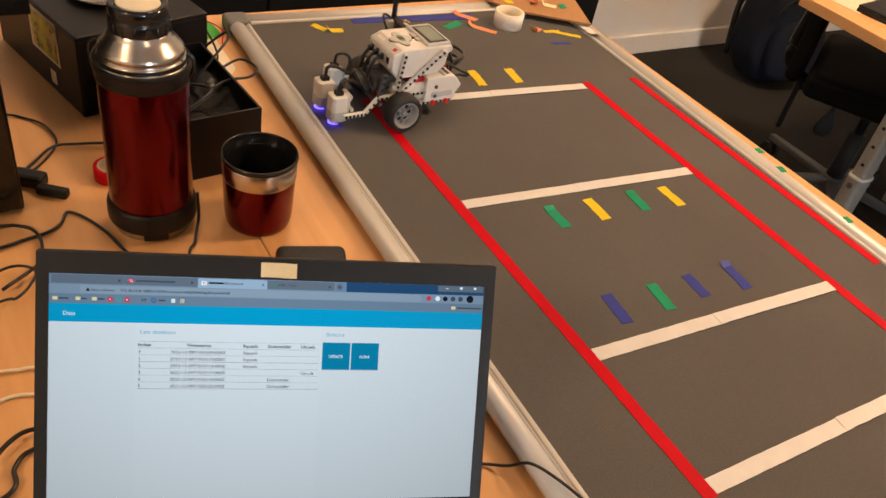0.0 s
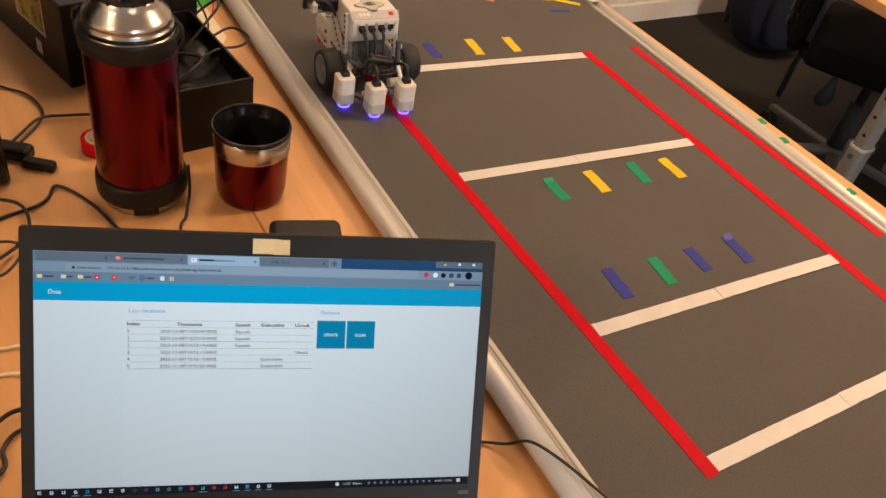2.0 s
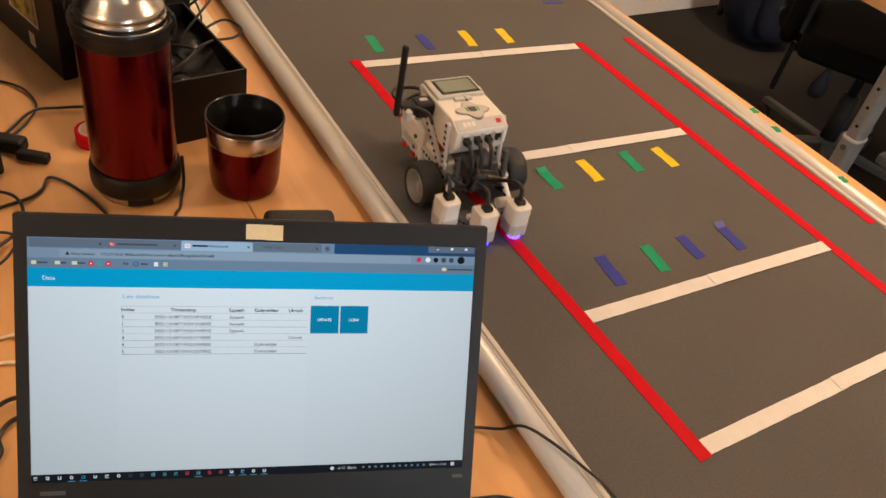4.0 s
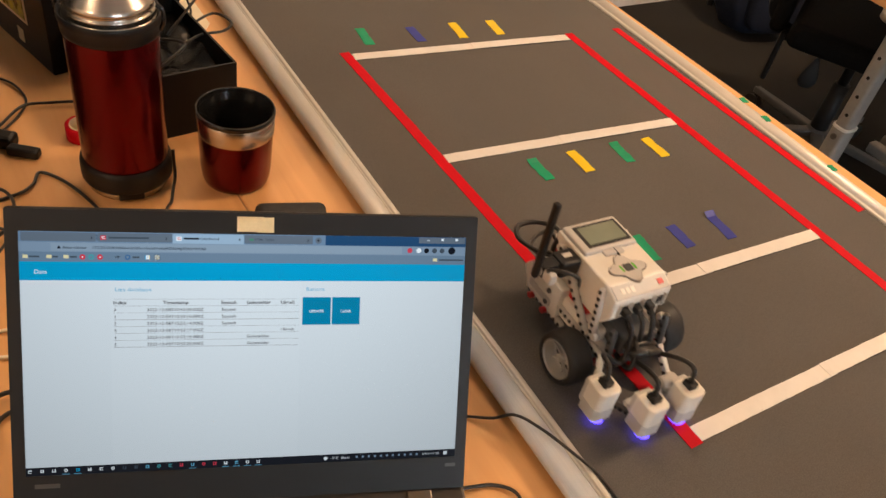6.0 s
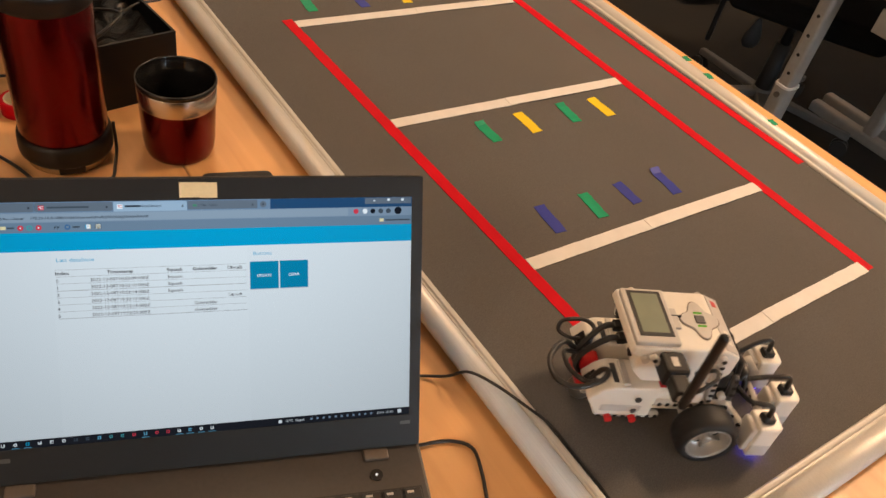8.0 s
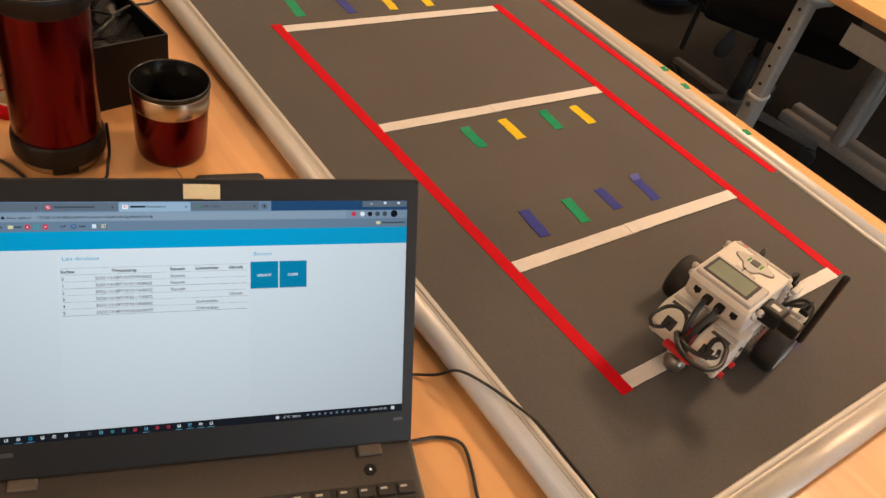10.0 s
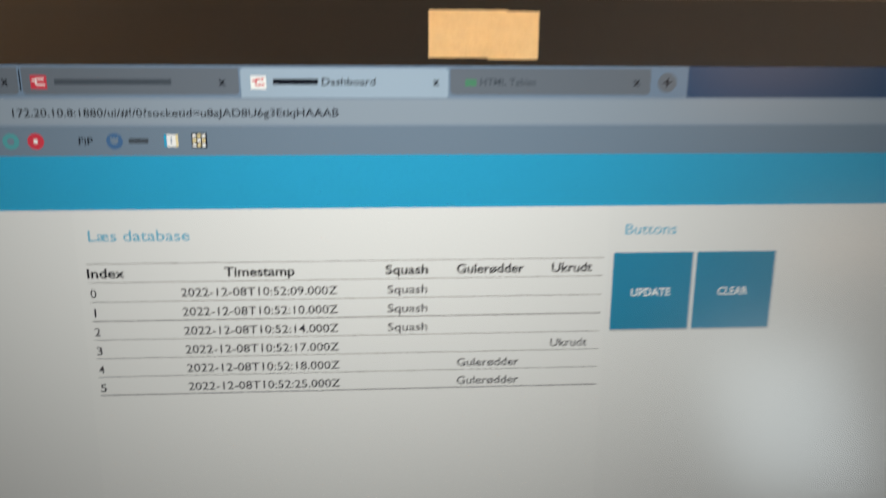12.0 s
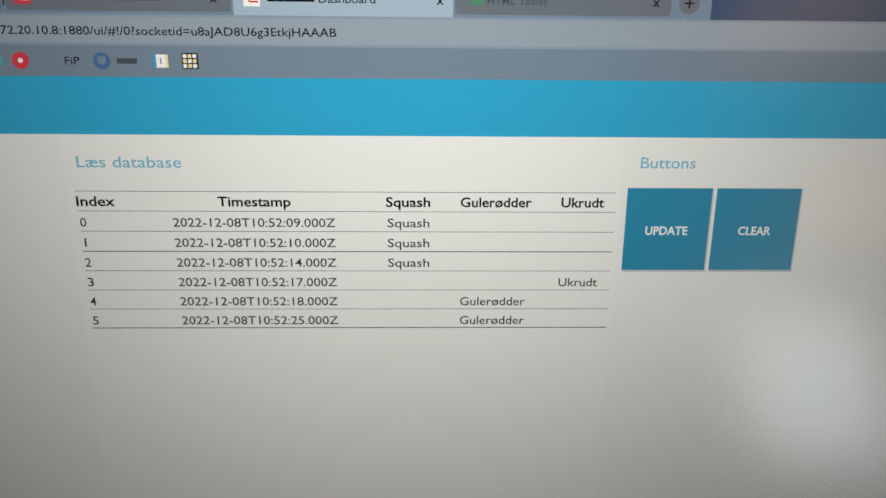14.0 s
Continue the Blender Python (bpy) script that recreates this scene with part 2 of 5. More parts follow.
structure("backdrop", boxes(((-0.6, -7.2, 0.5), (1.1, -7.15, 2.5))), DAY_GLOW, "pale overcast daylight outside the window", "backdrop")
structure("baseboard", boxes(((-3.2, 2.1, 0), (4.2, 2.119, 0.085), 0.004)), TRIM, "white painted wooden baseboard along the wall", "baseboard")
win = tagged(new("window_1"), "white framed window with grey daylight", "window", kind="structure")
part("window_frame", boxes(((-0.3, -6.7, 0.9), (-0.25, -6.64, 2.15), 0.004), ((0.75, -6.7, 0.9), (0.8, -6.64, 2.15), 0.004),
                           ((-0.25, -6.7, 0.9), (0.75, -6.64, 0.95), 0.004), ((-0.25, -6.7, 2.1), (0.75, -6.64, 2.15), 0.004)), TRIM, win)


def ceiling_lamp(x, y, sx, sy):
    t = thing("ceiling_lamp", pose(x, y, 2.6), "square recessed ceiling lamp with warm white diffuser", "ceiling lamp", "ceiling lamps")
    w = 0.02
    part("frame", boxes(((-sx / 2 - w, -sy / 2 - w, -0.025), (-sx / 2, sy / 2 + w, 0)), ((sx / 2, -sy / 2 - w, -0.025), (sx / 2 + w, sy / 2 + w, 0)),
                        ((-sx / 2, -sy / 2 - w, -0.025), (sx / 2, -sy / 2, 0)), ((-sx / 2, sy / 2, -0.025), (sx / 2, sy / 2 + w, 0))), TRIM, t)
    part("diffuser", boxes(((-sx / 2, -sy / 2, -0.015), (sx / 2, sy / 2, -0.004))), LAMP_GLOW, t)


# the fourth housing belongs to the added, unseen fill lamp
for x, y, sx, sy in ((0.25, 1.40, 0.5, 0.5), (1.80, 0.05, 0.4, 0.4), (-2.50, -0.50, 0.5, 0.5), (0.10, -2.60, 0.6, 0.6), (0.75, -5.55, 0.8, 0.6)):
    ceiling_lamp(x, y, sx, sy)

# ---- tables ----
def table(x0, y0, x1, y1, label):
    t = thing("office_table", pose(0, 0, 0), label, "table", "office tables")
    part("tabletop", boxes(((x0, y0, TABLE - 0.025), (x1, y1, TABLE), 0.002)), WOOD, t)
    part("edge_band", boxes(((x1, y0, TABLE - 0.024), (x1 + 0.0015, y1, TABLE - 0.001))), WOOD_EDGE, t)
    for x in (x0 + 0.06, x1 - 0.06):
        for y in (y0 + 0.08, y1 - 0.08):
            part("leg", cyl((x, y, 0), (x, y, TABLE - 0.026), 0.024), GREY_STEEL, t)
    part("rail", boxes(((x0 + 0.06, y0 + 0.07, TABLE - 0.08), (x1 - 0.06, y0 + 0.09, TABLE - 0.026))), GREY_STEEL, t)
    part("rail", boxes(((x0 + 0.06, y1 - 0.09, TABLE - 0.08), (x1 - 0.06, y1 - 0.07, TABLE - 0.026))), GREY_STEEL, t)
    return t


table(-1.25, -0.55, -0.262, 1.3, "beech laminate office table with cluttered top")
table(-0.2605, -0.55, 0.645, 1.16, "beech laminate office table under the felt board")

# ---- felt board with aluminium frame ----
BM = pose(0, 0, 0, 0, 0, -1.5)
BX0, BX1, BY0, BY1 = -0.115, 0.545, -0.139, 1.072
board = thing("felt_board", BM, "grey felt notice board lying flat in an aluminium frame", "notice board")
part("felt_panel", boxes(((BX0 - 0.004, BY0 - 0.004, TABLE + 0.003), (BX1 + 0.004, BY1 + 0.004, BOARD))), FELT, board)


def frame_rail(p0, p1, width):
    """A rounded aluminium strip from p0 to p1; the felt is on its left."""
    p0, p1 = Vector(p0), Vector(p1)
    d = (p1 - p0).normalized()
    out = Vector((d.y, -d.x))
    prof = [(-0.002, -0.0172), (-0.002, 0.0018), (-0.0005, 0.0036), (0.002, 0.0040), (0.0042, 0.0034), (0.0056, 0.0012), (0.0072, 0.0010)]
    c, half = (width + 0.0072) / 2, (width - 0.0072) / 2
    for k in range(17):
        a = math.radians(160 - k * 14.5)
        prof.append((c + half * math.cos(a), -0.0035 + 0.0108 * math.sin(a)))
    prof.append((0.010, -0.0172))
    bm = bmesh.new()
    ends = [[bm.verts.new((p.x + out.x * a, p.y + out.y * a, BOARD + z)) for a, z in prof] for p in (p0, p1)]
    n = len(prof)
    for i in range(n):
        f = bm.faces.new((ends[0][i], ends[0][(i + 1) % n], ends[1][(i + 1) % n], ends[1][i]))
        f.smooth = 6 < i < n - 2
    bm.faces.new(ends[0])
    bm.faces.new(ends[1])
    return bm


part("rail", frame_rail((BX0, BY1), (BX0, BY0 - 0.02), 0.034), ALU, board)
part("rail", frame_rail((BX0 - 0.02, BY0), (BX1 + 0.02, BY0), 0.036), ALU, board)
part("rail", frame_rail((BX1, BY0), (BX1, BY1), 0.035), ALU, board)
part("rail", frame_rail((BX1, BY1), (BX0, BY1), 0.034), ALU, board)
for cx, cy in ((BX0 - 0.016, BY0 - 0.016), (BX1 + 0.016, BY0 - 0.016), (BX0 - 0.016, BY1 + 0.016), (BX1 + 0.016, BY1 + 0.016)):
    part("corner_cap", boxes(((cx - 0.022, cy - 0.022, TABLE), (cx + 0.022, cy + 0.022, BOARD + 0.0092), 0.008, None, 3)), ALU_CAP if cy > 1 else ALU, board)


# ---- tape on the board ----
def tape(name, x0, y0, x1, y1, width, material, label, z=BOARD, lift=0.0004, segs=10, jag=0.0006, curl=0.0, group=""):
    """A strip of tape with slightly uneven edges between two points of its middle line."""
    a, b = Vector((x0, y0)), Vector((x1, y1))
    d = (b - a).normalized()
    n = Vector((-d.y, d.x))
    bm = bmesh.new()
    rows = []
    for i in range(segs + 1):
        p = a.lerp(b, i / segs)
        w = width / 2
        h = z + lift + random.uniform(0, 0.0002) + (curl * max(0, 1 - i * 4 / segs) ** 2)
        rows.append([bm.verts.new((*(p + n * (s * w + random.uniform(-jag, jag)) + d * (random.uniform(-jag, jag))), h + 0.0003)) for s in (1, 0.33, -0.33, -1)])
    for r, q in zip(rows, rows[1:]):
        for k in range(3):
            bm.faces.new((r[k], r[k + 1], q[k + 1], q[k]))
    ex = bmesh.ops.extrude_face_region(bm, geom=list(bm.faces))
    bmesh.ops.translate(bm, verts=[v for v in ex["geom"] if isinstance(v, bmesh.types.BMVert)], vec=(0, 0, -0.0006))
    return tagged(link(name, bm, material), label, "tape", group)


RL, WL = "long red tape line stuck on the grey felt", "white tape strip across the grey felt"
tape("red_tape_line", 0.006, -0.006, 0.006, 0.788, 0.0165, RED_TAPE, RL, segs=60, jag=0.0003, group="red lines")
tape("red_tape_line", 0.427, -0.006, 0.432, 0.752, 0.0165, RED_TAPE, RL, segs=60, jag=0.0003, group="red lines")
tape("red_tape_line", 0.541, 0.186, 0.541, 0.746, 0.0155, RED_TAPE, RL, segs=50, jag=0.0003, group="red lines")
for ya, yb, xa in ((0.005, 0.001, 0.014), (0.194, 0.176, 0.014), (0.491, 0.461, 0.014), (0.771, 0.738, 0.014)):
    xm = random.uniform(0.17, 0.24)
    ym = ya + (yb - ya) * (xm - xa) / (0.42 - xa)
    tape("white_tape_strip", xa, ya, xm + 0.006, ym, 0.0185, WHITE_TAPE, WL, segs=24, jag=0.0003, lift=0.0010, group="white strips")
    tape("white_tape_strip", xm - 0.006, ym + 0.0005, 0.420, yb, 0.0185, WHITE_TAPE, WL, segs=24, jag=0.0003, lift=0.0018, group="white strips")
G, Y, B = (GREEN_TAPE, "green"), (YELLOW_TAPE, "yellow"), (BLUE_TAPE, "blue")
for x0, y0, x1, y1, (m, c), cu in ((0.094, 0.273, 0.088, 0.222, B, 0), (0.166, 0.269, 0.160, 0.221, G, 0), (0.227, 0.266, 0.225, 0.223, B, 0), (0.300, 0.267, 0.295, 0.214, B, 0.004),
                                   (0.130, 0.451, 0.130, 0.404, G, 0.003), (0.201, 0.450, 0.199, 0.400, Y, 0), (0.278, 0.446, 0.275, 0.399, G, 0.002), (0.339, 0.440, 0.339, 0.392, Y, 0),
                                   (0.066, 0.855, 0.059, 0.801, G, 0), (0.153, 0.840, 0.150, 0.790, B, 0), (0.236, 0.837, 0.229, 0.784, Y, 0), (0.310, 0.829, 0.303, 0.779, Y, 0)):
    tape("tape_piece", x0, y0, x1, y1, 0.0165, m, "short %s tape piece stuck on the grey felt" % c, segs=6, jag=0.0009, curl=cu, group="tape pieces")


# ---- laptop ----
LAP = pose(-0.3957, 0.1378, TABLE, 0, 0, -21.8)
W2, SH = 0.1721, 0.1936


def text_mesh(body, u0, u1, v, cap, bold=False):
    c = bpy.data.curves.new("text", "FONT")
    c.body, c.size, c.resolution_u = body, 1.0, 3
    c.offset = 0.018 if bold else 0.006
    o = new("text", c)
    bpy.context.view_layer.update()
    me = bpy.data.meshes.new_from_object(o.evaluated_get(bpy.context.evaluated_depsgraph_get()))
    bpy.data.objects.remove(o)
    xs = [p.co.x for p in me.vertices]
    lo, hi = min(xs), max(xs)
    sx, sy = (u1 - u0) / (hi - lo), cap / 0.729
    for p in me.vertices:
        p.co = (u0 + (p.co.x - lo) * sx, v + p.co.y * sy, 0)
    return me


def laptop():
    lap = thing("laptop", LAP, "open black laptop showing a data table, on the table", "laptop")
    base = part("base", extruded([(-0.183, -0.262), (0.183, -0.262), (0.183, -0.006), (-0.183, -0.006)], 0.002, 0.0185, 0.003), LAPTOP_BASE, lap)
    for x in (-0.15, 0.15):
        for y in (-0.24, -0.03):
            part("rubber_foot", boxes(((x - 0.012, y - 0.004, 0), (x + 0.012, y + 0.004, 0.0025))), RUBBER, lap)
    for x in (-0.1415, 0.1415):
        part("hinge", boxes(((x - 0.0110, -0.0275, 0.0165), (x + 0.0110, -0.0165, 0.0215), 0.0015)), HINGE, lap, "brushed metal hinge")
    pb = part("power_button", cyl((0.139, -0.0415, 0.0183), (0.139, -0.0415, 0.0196), 0.0055), BLACK, lap)
    part("power_light", cyl((0.139, -0.0415, 0.0196), (0.139, -0.0415, 0.0198), 0.0012, seg=10), glow("white_led", (1, 1, 0.95), 0.8), pb)
    part("keyboard_well", boxes(((-0.176, -0.166, 0.0184), (0.176, -0.056, 0.0188))), KEY, lap)
    sizes = {}

    def key(x, y, w, h):
        k = (round(w, 4), round(h, 4))
        if k not in sizes:
            bm = bmesh.new()
            add_box(bm, (-w / 2, -h / 2, 0), (w / 2, h / 2, 0.0022), 0.0008, None, 1)
            o = part("key", bm, KEY, lap)
            sizes[k] = o.data
        else:
            o = new("key", sizes[k])
            o.parent = lap
        o.location = (x, y, 0.0188)
        if x > 0.04 and y > -0.09:
            part("legend", boxes(((-w * 0.32, h * 0.05, 0.00221), (w * 0.06 if h < 0.012 else -w * 0.12, h * 0.26, 0.00226))), LEGEND, o)

    for r in range(6):
        h = 0.0105 if r == 0 else 0.0158
        y = -0.0635 if r == 0 else -0.0795 - (r - 1) * 0.0185
        x = -0.1745
        widths = [0.0158] * 15 if r == 0 else ([0.0158] * 13 + [0.033] if r < 3 else [0.026] + [0.0158] * 11 + [0.026] if r < 5 else [0.02, 0.0158, 0.0158, 0.0158, 0.092, 0.0158, 0.0158, 0.0158, 0.0158])
        for w in widths:
            key(x + w / 2, y, w, h)
            x += w + 0.0027
        for c in range(4):
            key(0.1135 + c * 0.0178, y, 0.0155, h)
    part("touchpad", boxes(((-0.07, -0.252, 0.0183), (0.04, -0.182, 0.0189), 0.0003)), LAPTOP, lap)
    lid = part("lid", extruded([(-0.1825, -0.030), (0.1825, -0.030), (0.1825, 0.2115), (-0.1825, 0.2115)], -0.0085, -0.0006, 0.0025), LAPTOP, lap)
    lid.matrix_local = pose(0, 0, 0.0452, 90 - 33.2)
    # raised bezel around the display
    part("bezel", boxes(((-0.1815, -0.029, -0.0006), (0.1815, -0.0002, 0.0004)), ((-0.1815, SH + 0.0002, -0.0006), (0.1815, 0.2105, 0.0004)),
                        ((-0.1815, -0.0002, -0.0006), (-W2 - 0.0002, SH + 0.0002, 0.0004)), ((W2 + 0.0002, -0.0002, -0.0006), (0.1815, SH + 0.0002, 0.0004))), LAPTOP, lid)
    part("camera_sticker", boxes(((-0.0142, 0.1957, 0.0004), (0.0060, 0.2076, 0.0009))), CREAM_TAPE, lid, "cream masking tape over the camera")
    part("camera_sticker", boxes(((0.0012, 0.1953, 0.0009), (0.0142, 0.2073, 0.0013))), CREAM_TAPE, lid, "cream masking tape over the camera")
    part("maker_mark", boxes(((-0.166, -0.0105, 0.0004), (-0.1475, -0.0070, 0.0006))), mat("dull_grey_print", (0.07, 0.065, 0.06), 0.4), lid)
    part("maker_mark", boxes(((0.164, -0.009, 0.0004), (0.173, -0.0060, 0.0006))), bpy.data.materials["dull_grey_print"], lid)
    display = part("display", boxes(((-W2, 0, -0.0005), (W2, SH, -0.0001))), SCR["page"], lid, "lit display with a web page")

    def rect(name, u0, v0, u1, v1, material, level, parent=display):
        z = -0.0001 + 0.00008 * level
        bm = bmesh.new()
        bm.faces.new([bm.verts.new(p) for p in ((u0, v0, z), (u1, v0, z), (u1, v1, z), (u0, v1, z))])
        return part(name, bm, material, parent)

    def disc(name, u, v, r, material, level):
        bm = bmesh.new()
        bmesh.ops.create_circle(bm, cap_ends=True, segments=20, radius=r, matrix=Matrix.Translation((u, v, -0.0001 + 0.00008 * level)))
        return part(name, bm, material, display)

    def text(body, u0, u1, v, cap, material, level, bold=False):
        me = text_mesh(body, u0, u1, v, cap, bold)
        me.materials.append(material)
        o = new("text", me)
        o.parent = display
        o.location = (0, 0, -0.0001 + 0.00008 * level)
        return o

    rect("card_column", -0.1085, 0.0066, 0.0360, 0.1561, SCR["card"], 1)
    rect("tab_strip", -W2, 0.1855, W2, SH, SCR["tabs"], 1)
    rect("tab_strip_end", 0.055, 0.1855, W2, SH, SCR["tabs_dark"], 2)
    for u0, u1, m in ((-0.1705, -0.1180, "tab"), (-0.1170, -0.0630, "tab"), (-0.0085, 0.0449, "tab"), (-0.0625, -0.0090, "tab_on")):
        low, r = (0.1855, 0.0) if m == "tab_on" else (0.1862, 0.0009)
        bm = bmesh.new()
        corners = [(u0, 0.1930), (u0, low + r), (u0 + 0.3 * r, low + 0.3 * r), (u0 + r, low), (u1 - r, low), (u1 - 0.3 * r, low + 0.3 * r), (u1, low + r), (u1, 0.1930)]
        if m == "tab_on":
            corners = [(u0, 0.1924), (u0, low), (u1, low), (u1, 0.1924), (u1 - 0.0006, 0.1930), (u0 + 0.0006, 0.1930)]
        bm.faces.new([bm.verts.new((a, b, 0.00014)) for a, b in corners])
        part("browser_tab", bm, SCR[m], display)
    disc("new_tab_button", 0.0494, 0.1894, 0.0026, SCR["tab"], 3)
    rect("plus_sign", 0.0482, 0.1892, 0.0506, 0.1896, SCR["ink"], 4)
    rect("plus_sign", 0.0492, 0.1882, 0.0496, 0.1906, SCR["ink"], 4)
    for u in (-0.0672, -0.0122, 0.0411, -0.1212):
        text("x", u - 0.0009, u + 0.0009, 0.1885, 0.0024, SCR["ink"], 5, True)
    rect("tab_icon", -0.1149, 0.1876, -0.1109, 0.1910, SCR["red"], 4)
    rect("tab_icon", -0.0600, 0.1876, -0.0560, 0.1910, SCR["white"], 4)
    for u, ink in ((-0.1149, "white"), (-0.0600, "red")):
        rect("tab_icon_mark", u + 0.0004, 0.1896, u + 0.0014, 0.1900, SCR[ink], 5)
        rect("tab_icon_mark", u + 0.0014, 0.1899, u + 0.0034, 0.1903, SCR[ink], 5)
        rect("tab_icon_mark", u + 0.0014, 0.1885, u + 0.0036, 0.1889, SCR[ink], 5)
        rect("tab_icon_mark", u + 0.0012, 0.1887, u + 0.0016, 0.1901, SCR[ink], 5)
    rect("tab_icon", -0.0046, 0.1884, -0.0016, 0.1902, SCR["green_icon"], 4)
    rect("tab_divider", -0.1176, 0.1872, -0.1173, 0.1924, SCR["ink"], 4)
    rect("tab_title", -0.1090, 0.1887, -0.0800, 0.1901, SCR["grey_ink"], 4)
    rect("tab_title", -0.0543, 0.1888, -0.0428, 0.1902, SCR["ink"], 4)
    text("Dashboard", -0.0418, -0.0280, 0.1886, 0.0020, SCR["ink"], 4)
    text("HTML Tables", -0.0006, 0.0141, 0.1886, 0.0019, SCR["grey_ink"], 4)
    rect("window_buttons", 0.1321, 0.1882, W2 - 0.0006, SH - 0.0004, SCR["tab"], 3)
    for u in (0.139, 0.151, 0.163):
        rect("window_button_mark", u, 0.1905, u + 0.0022, 0.1911 if u < 0.14 else 0.1924, SCR["white"], 4)
    rect("address_strip", -W2, 0.1781, W2, 0.1855, SCR["row"], 2)
    rect("address_field", -0.1500, 0.1787, 0.1180, 0.1849, SCR["field"], 3)
    text("Ikke sikker", -0.1415, -0.1245, 0.1806, 0.0019, SCR["ink"], 4)
    text("172.20.10.8:1880/ui/#!/0?socketid=u8aJAD8U6g3EtkjHAAAB", -0.1203, -0.0377, 0.1806, 0.0021, SCR["ink"], 4)
    bm = bmesh.new()
    bm.faces.new([bm.verts.new(p) for p in ((-0.1458, 0.1806, 0.0003), (-0.1426, 0.1806, 0.0003), (-0.1442, 0.1832, 0.0003))])
    part("warning_sign", bm, SCR["ink"], display)
    for u, c in ((0.1246, "red"), (0.1322, "white"), (0.1388, "ink"), (0.1455, "grey_ink"), (0.152, "grey_ink")):
        disc("toolbar_icon", u, 0.1821, 0.0021, SCR[c], 4)
    disc("profile_icon", 0.1603, 0.1822, 0.0031, SCR["ink"], 4)
    rect("bookmark_strip", -W2, 0.1705, W2, 0.1781, SCR["marks"], 2)
    for u, c in ((-0.1695, "cream"), (-0.1530, "cream"), (-0.1412, "cream"), (0.1445, "cream")):
        rect("folder_icon", u, 0.1731, u + 0.0036, 0.1757, SCR[c], 3)
    for u, w in ((-0.1650, 0.007), (-0.1490, 0.004), (-0.1368, 0.005), (0.1495, 0.021), (-0.0920, 0.005)):
        rect("bookmark_name", u, 0.1737, u + w, 0.1750, SCR["grey_ink"], 3)
    for u, c in ((-0.1278, "red"), (-0.1216, "teal"), (-0.1154, "red"), (-0.0956, "navy")):
        disc("bookmark_icon", u, 0.1743, 0.0021, SCR[c], 3)
    for u, c in ((-0.1278, "white"), (-0.1154, "white"), (-0.1216, "marks"), (-0.0956, "marks")):
        disc("bookmark_icon", u, 0.1743, 0.0009 if c == "marks" else 0.0006, SCR[c], 4)
    for du in (-0.0008, 0, 0.0008):
        rect("bookmark_mark", -0.0956 + du - 0.0002, 0.1741, -0.0956 + du + 0.0002, 0.1755, SCR["marks"], 5)
    rect("calendar_mark", -0.0813, 0.1737, -0.0810, 0.1752, SCR["navy"], 5)
    text("FiP", -0.1046, -0.1010, 0.1734, 0.0020, SCR["ink"], 4)
    rect("calendar_icon", -0.0830, 0.1728, -0.0794, 0.1760, SCR["white"], 3)
    rect("calendar_icon", -0.0800, 0.1728, -0.0794, 0.1760, SCR["cream"], 4)
    rect("calendar_icon", -0.0830, 0.1728, -0.0823, 0.1760, SCR["blue"], 4)
    rect("grid_icon", -0.0760, 0.1725, -0.0720, 0.1764, SCR["ink"], 3)
    for i in range(3):
        for j in range(3):
            rect("grid_cell", -0.0757 + i * 0.0012, 0.1728 + j * 0.0012, -0.0748 + i * 0.0012, 0.1737 + j * 0.0012, SCR["cream" if (i + j) % 2 else "white"], 4)
    rect("header_bar", -W2, 0.1561, W2, 0.1705, SCR["blue"], 2)
    text("Data", -0.1617, -0.1529, 0.1612, 0.0034, SCR["white"], 3)
    text("Læs database", -0.1050, -0.0784, 0.1476, 0.0031, SCR["pale_blue"], 3)
    text("Buttons", 0.0407, 0.0552, 0.1480, 0.0031, SCR["pale_blue"], 3)
    rows = 0.1414, 0.1361, 0.1306, 0.1251, 0.1196, 0.1141, 0.1086, 0.1031
    for i, v in enumerate(rows):
        rect("table_line", -0.1063, v - (0.00016 if i not in (3, 7) else 0.00026), 0.0349, v, SCR["rule"], 2)
    v = 0.1374
    for s, u0, u1 in (("Index", -0.1063, -0.0964), ("Timestamp", -0.0699, -0.0509), ("Squash", -0.0260, -0.0143), ("Gulerødder", -0.0063, 0.0125), ("Ukrudt", 0.0204, 0.0318)):
        text(s, u0, u1, v, 0.0027, SCR["ink"], 3, True)
    stamps = "09", "10", "14", "17", "18", "25"
    for i, sec in enumerate(stamps):
        v = 0.1318 - i * 0.00555
        text(str(i), -0.1060 + 0.0005 * (i == 1), -0.1044 - 0.0006 * (i == 1), v, 0.0025, SCR["ink2"], 3)
        text("2022-12-08T10:52:%s.000Z" % sec, -0.0819, -0.0394, v, 0.0025, SCR["ink2"], 3)
        if i < 3:
            text("Squash", -0.0256, -0.0145, v, 0.0025, SCR["ink2"], 3)
        elif i == 3:
            text("Ukrudt", 0.0208, 0.0314, v, 0.0025, SCR["ink2"], 3)
        else:
            text("Gulerødder", -0.0060, 0.0118, v, 0.0025, SCR["ink2"], 3)
    for s, u0, u1, a, b in (("UPDATE", 0.0378, 0.0605, 0.0434, 0.0548), ("CLEAR", 0.0617, 0.0844, 0.0686, 0.0774)):
        rect("button_shadow", u0 + 0.0002, 0.1193, u1 + 0.0004, 0.1425, SCR["shade"], 2)
        rect("button", u0, 0.1199, u1, 0.1427, SCR["button"], 3)
        text(s, a, b, 0.1299, 0.0024, SCR["white"], 4, True)
    rect("task_bar", -W2, 0.0, W2, 0.0068, SCR["taskbar"], 2)
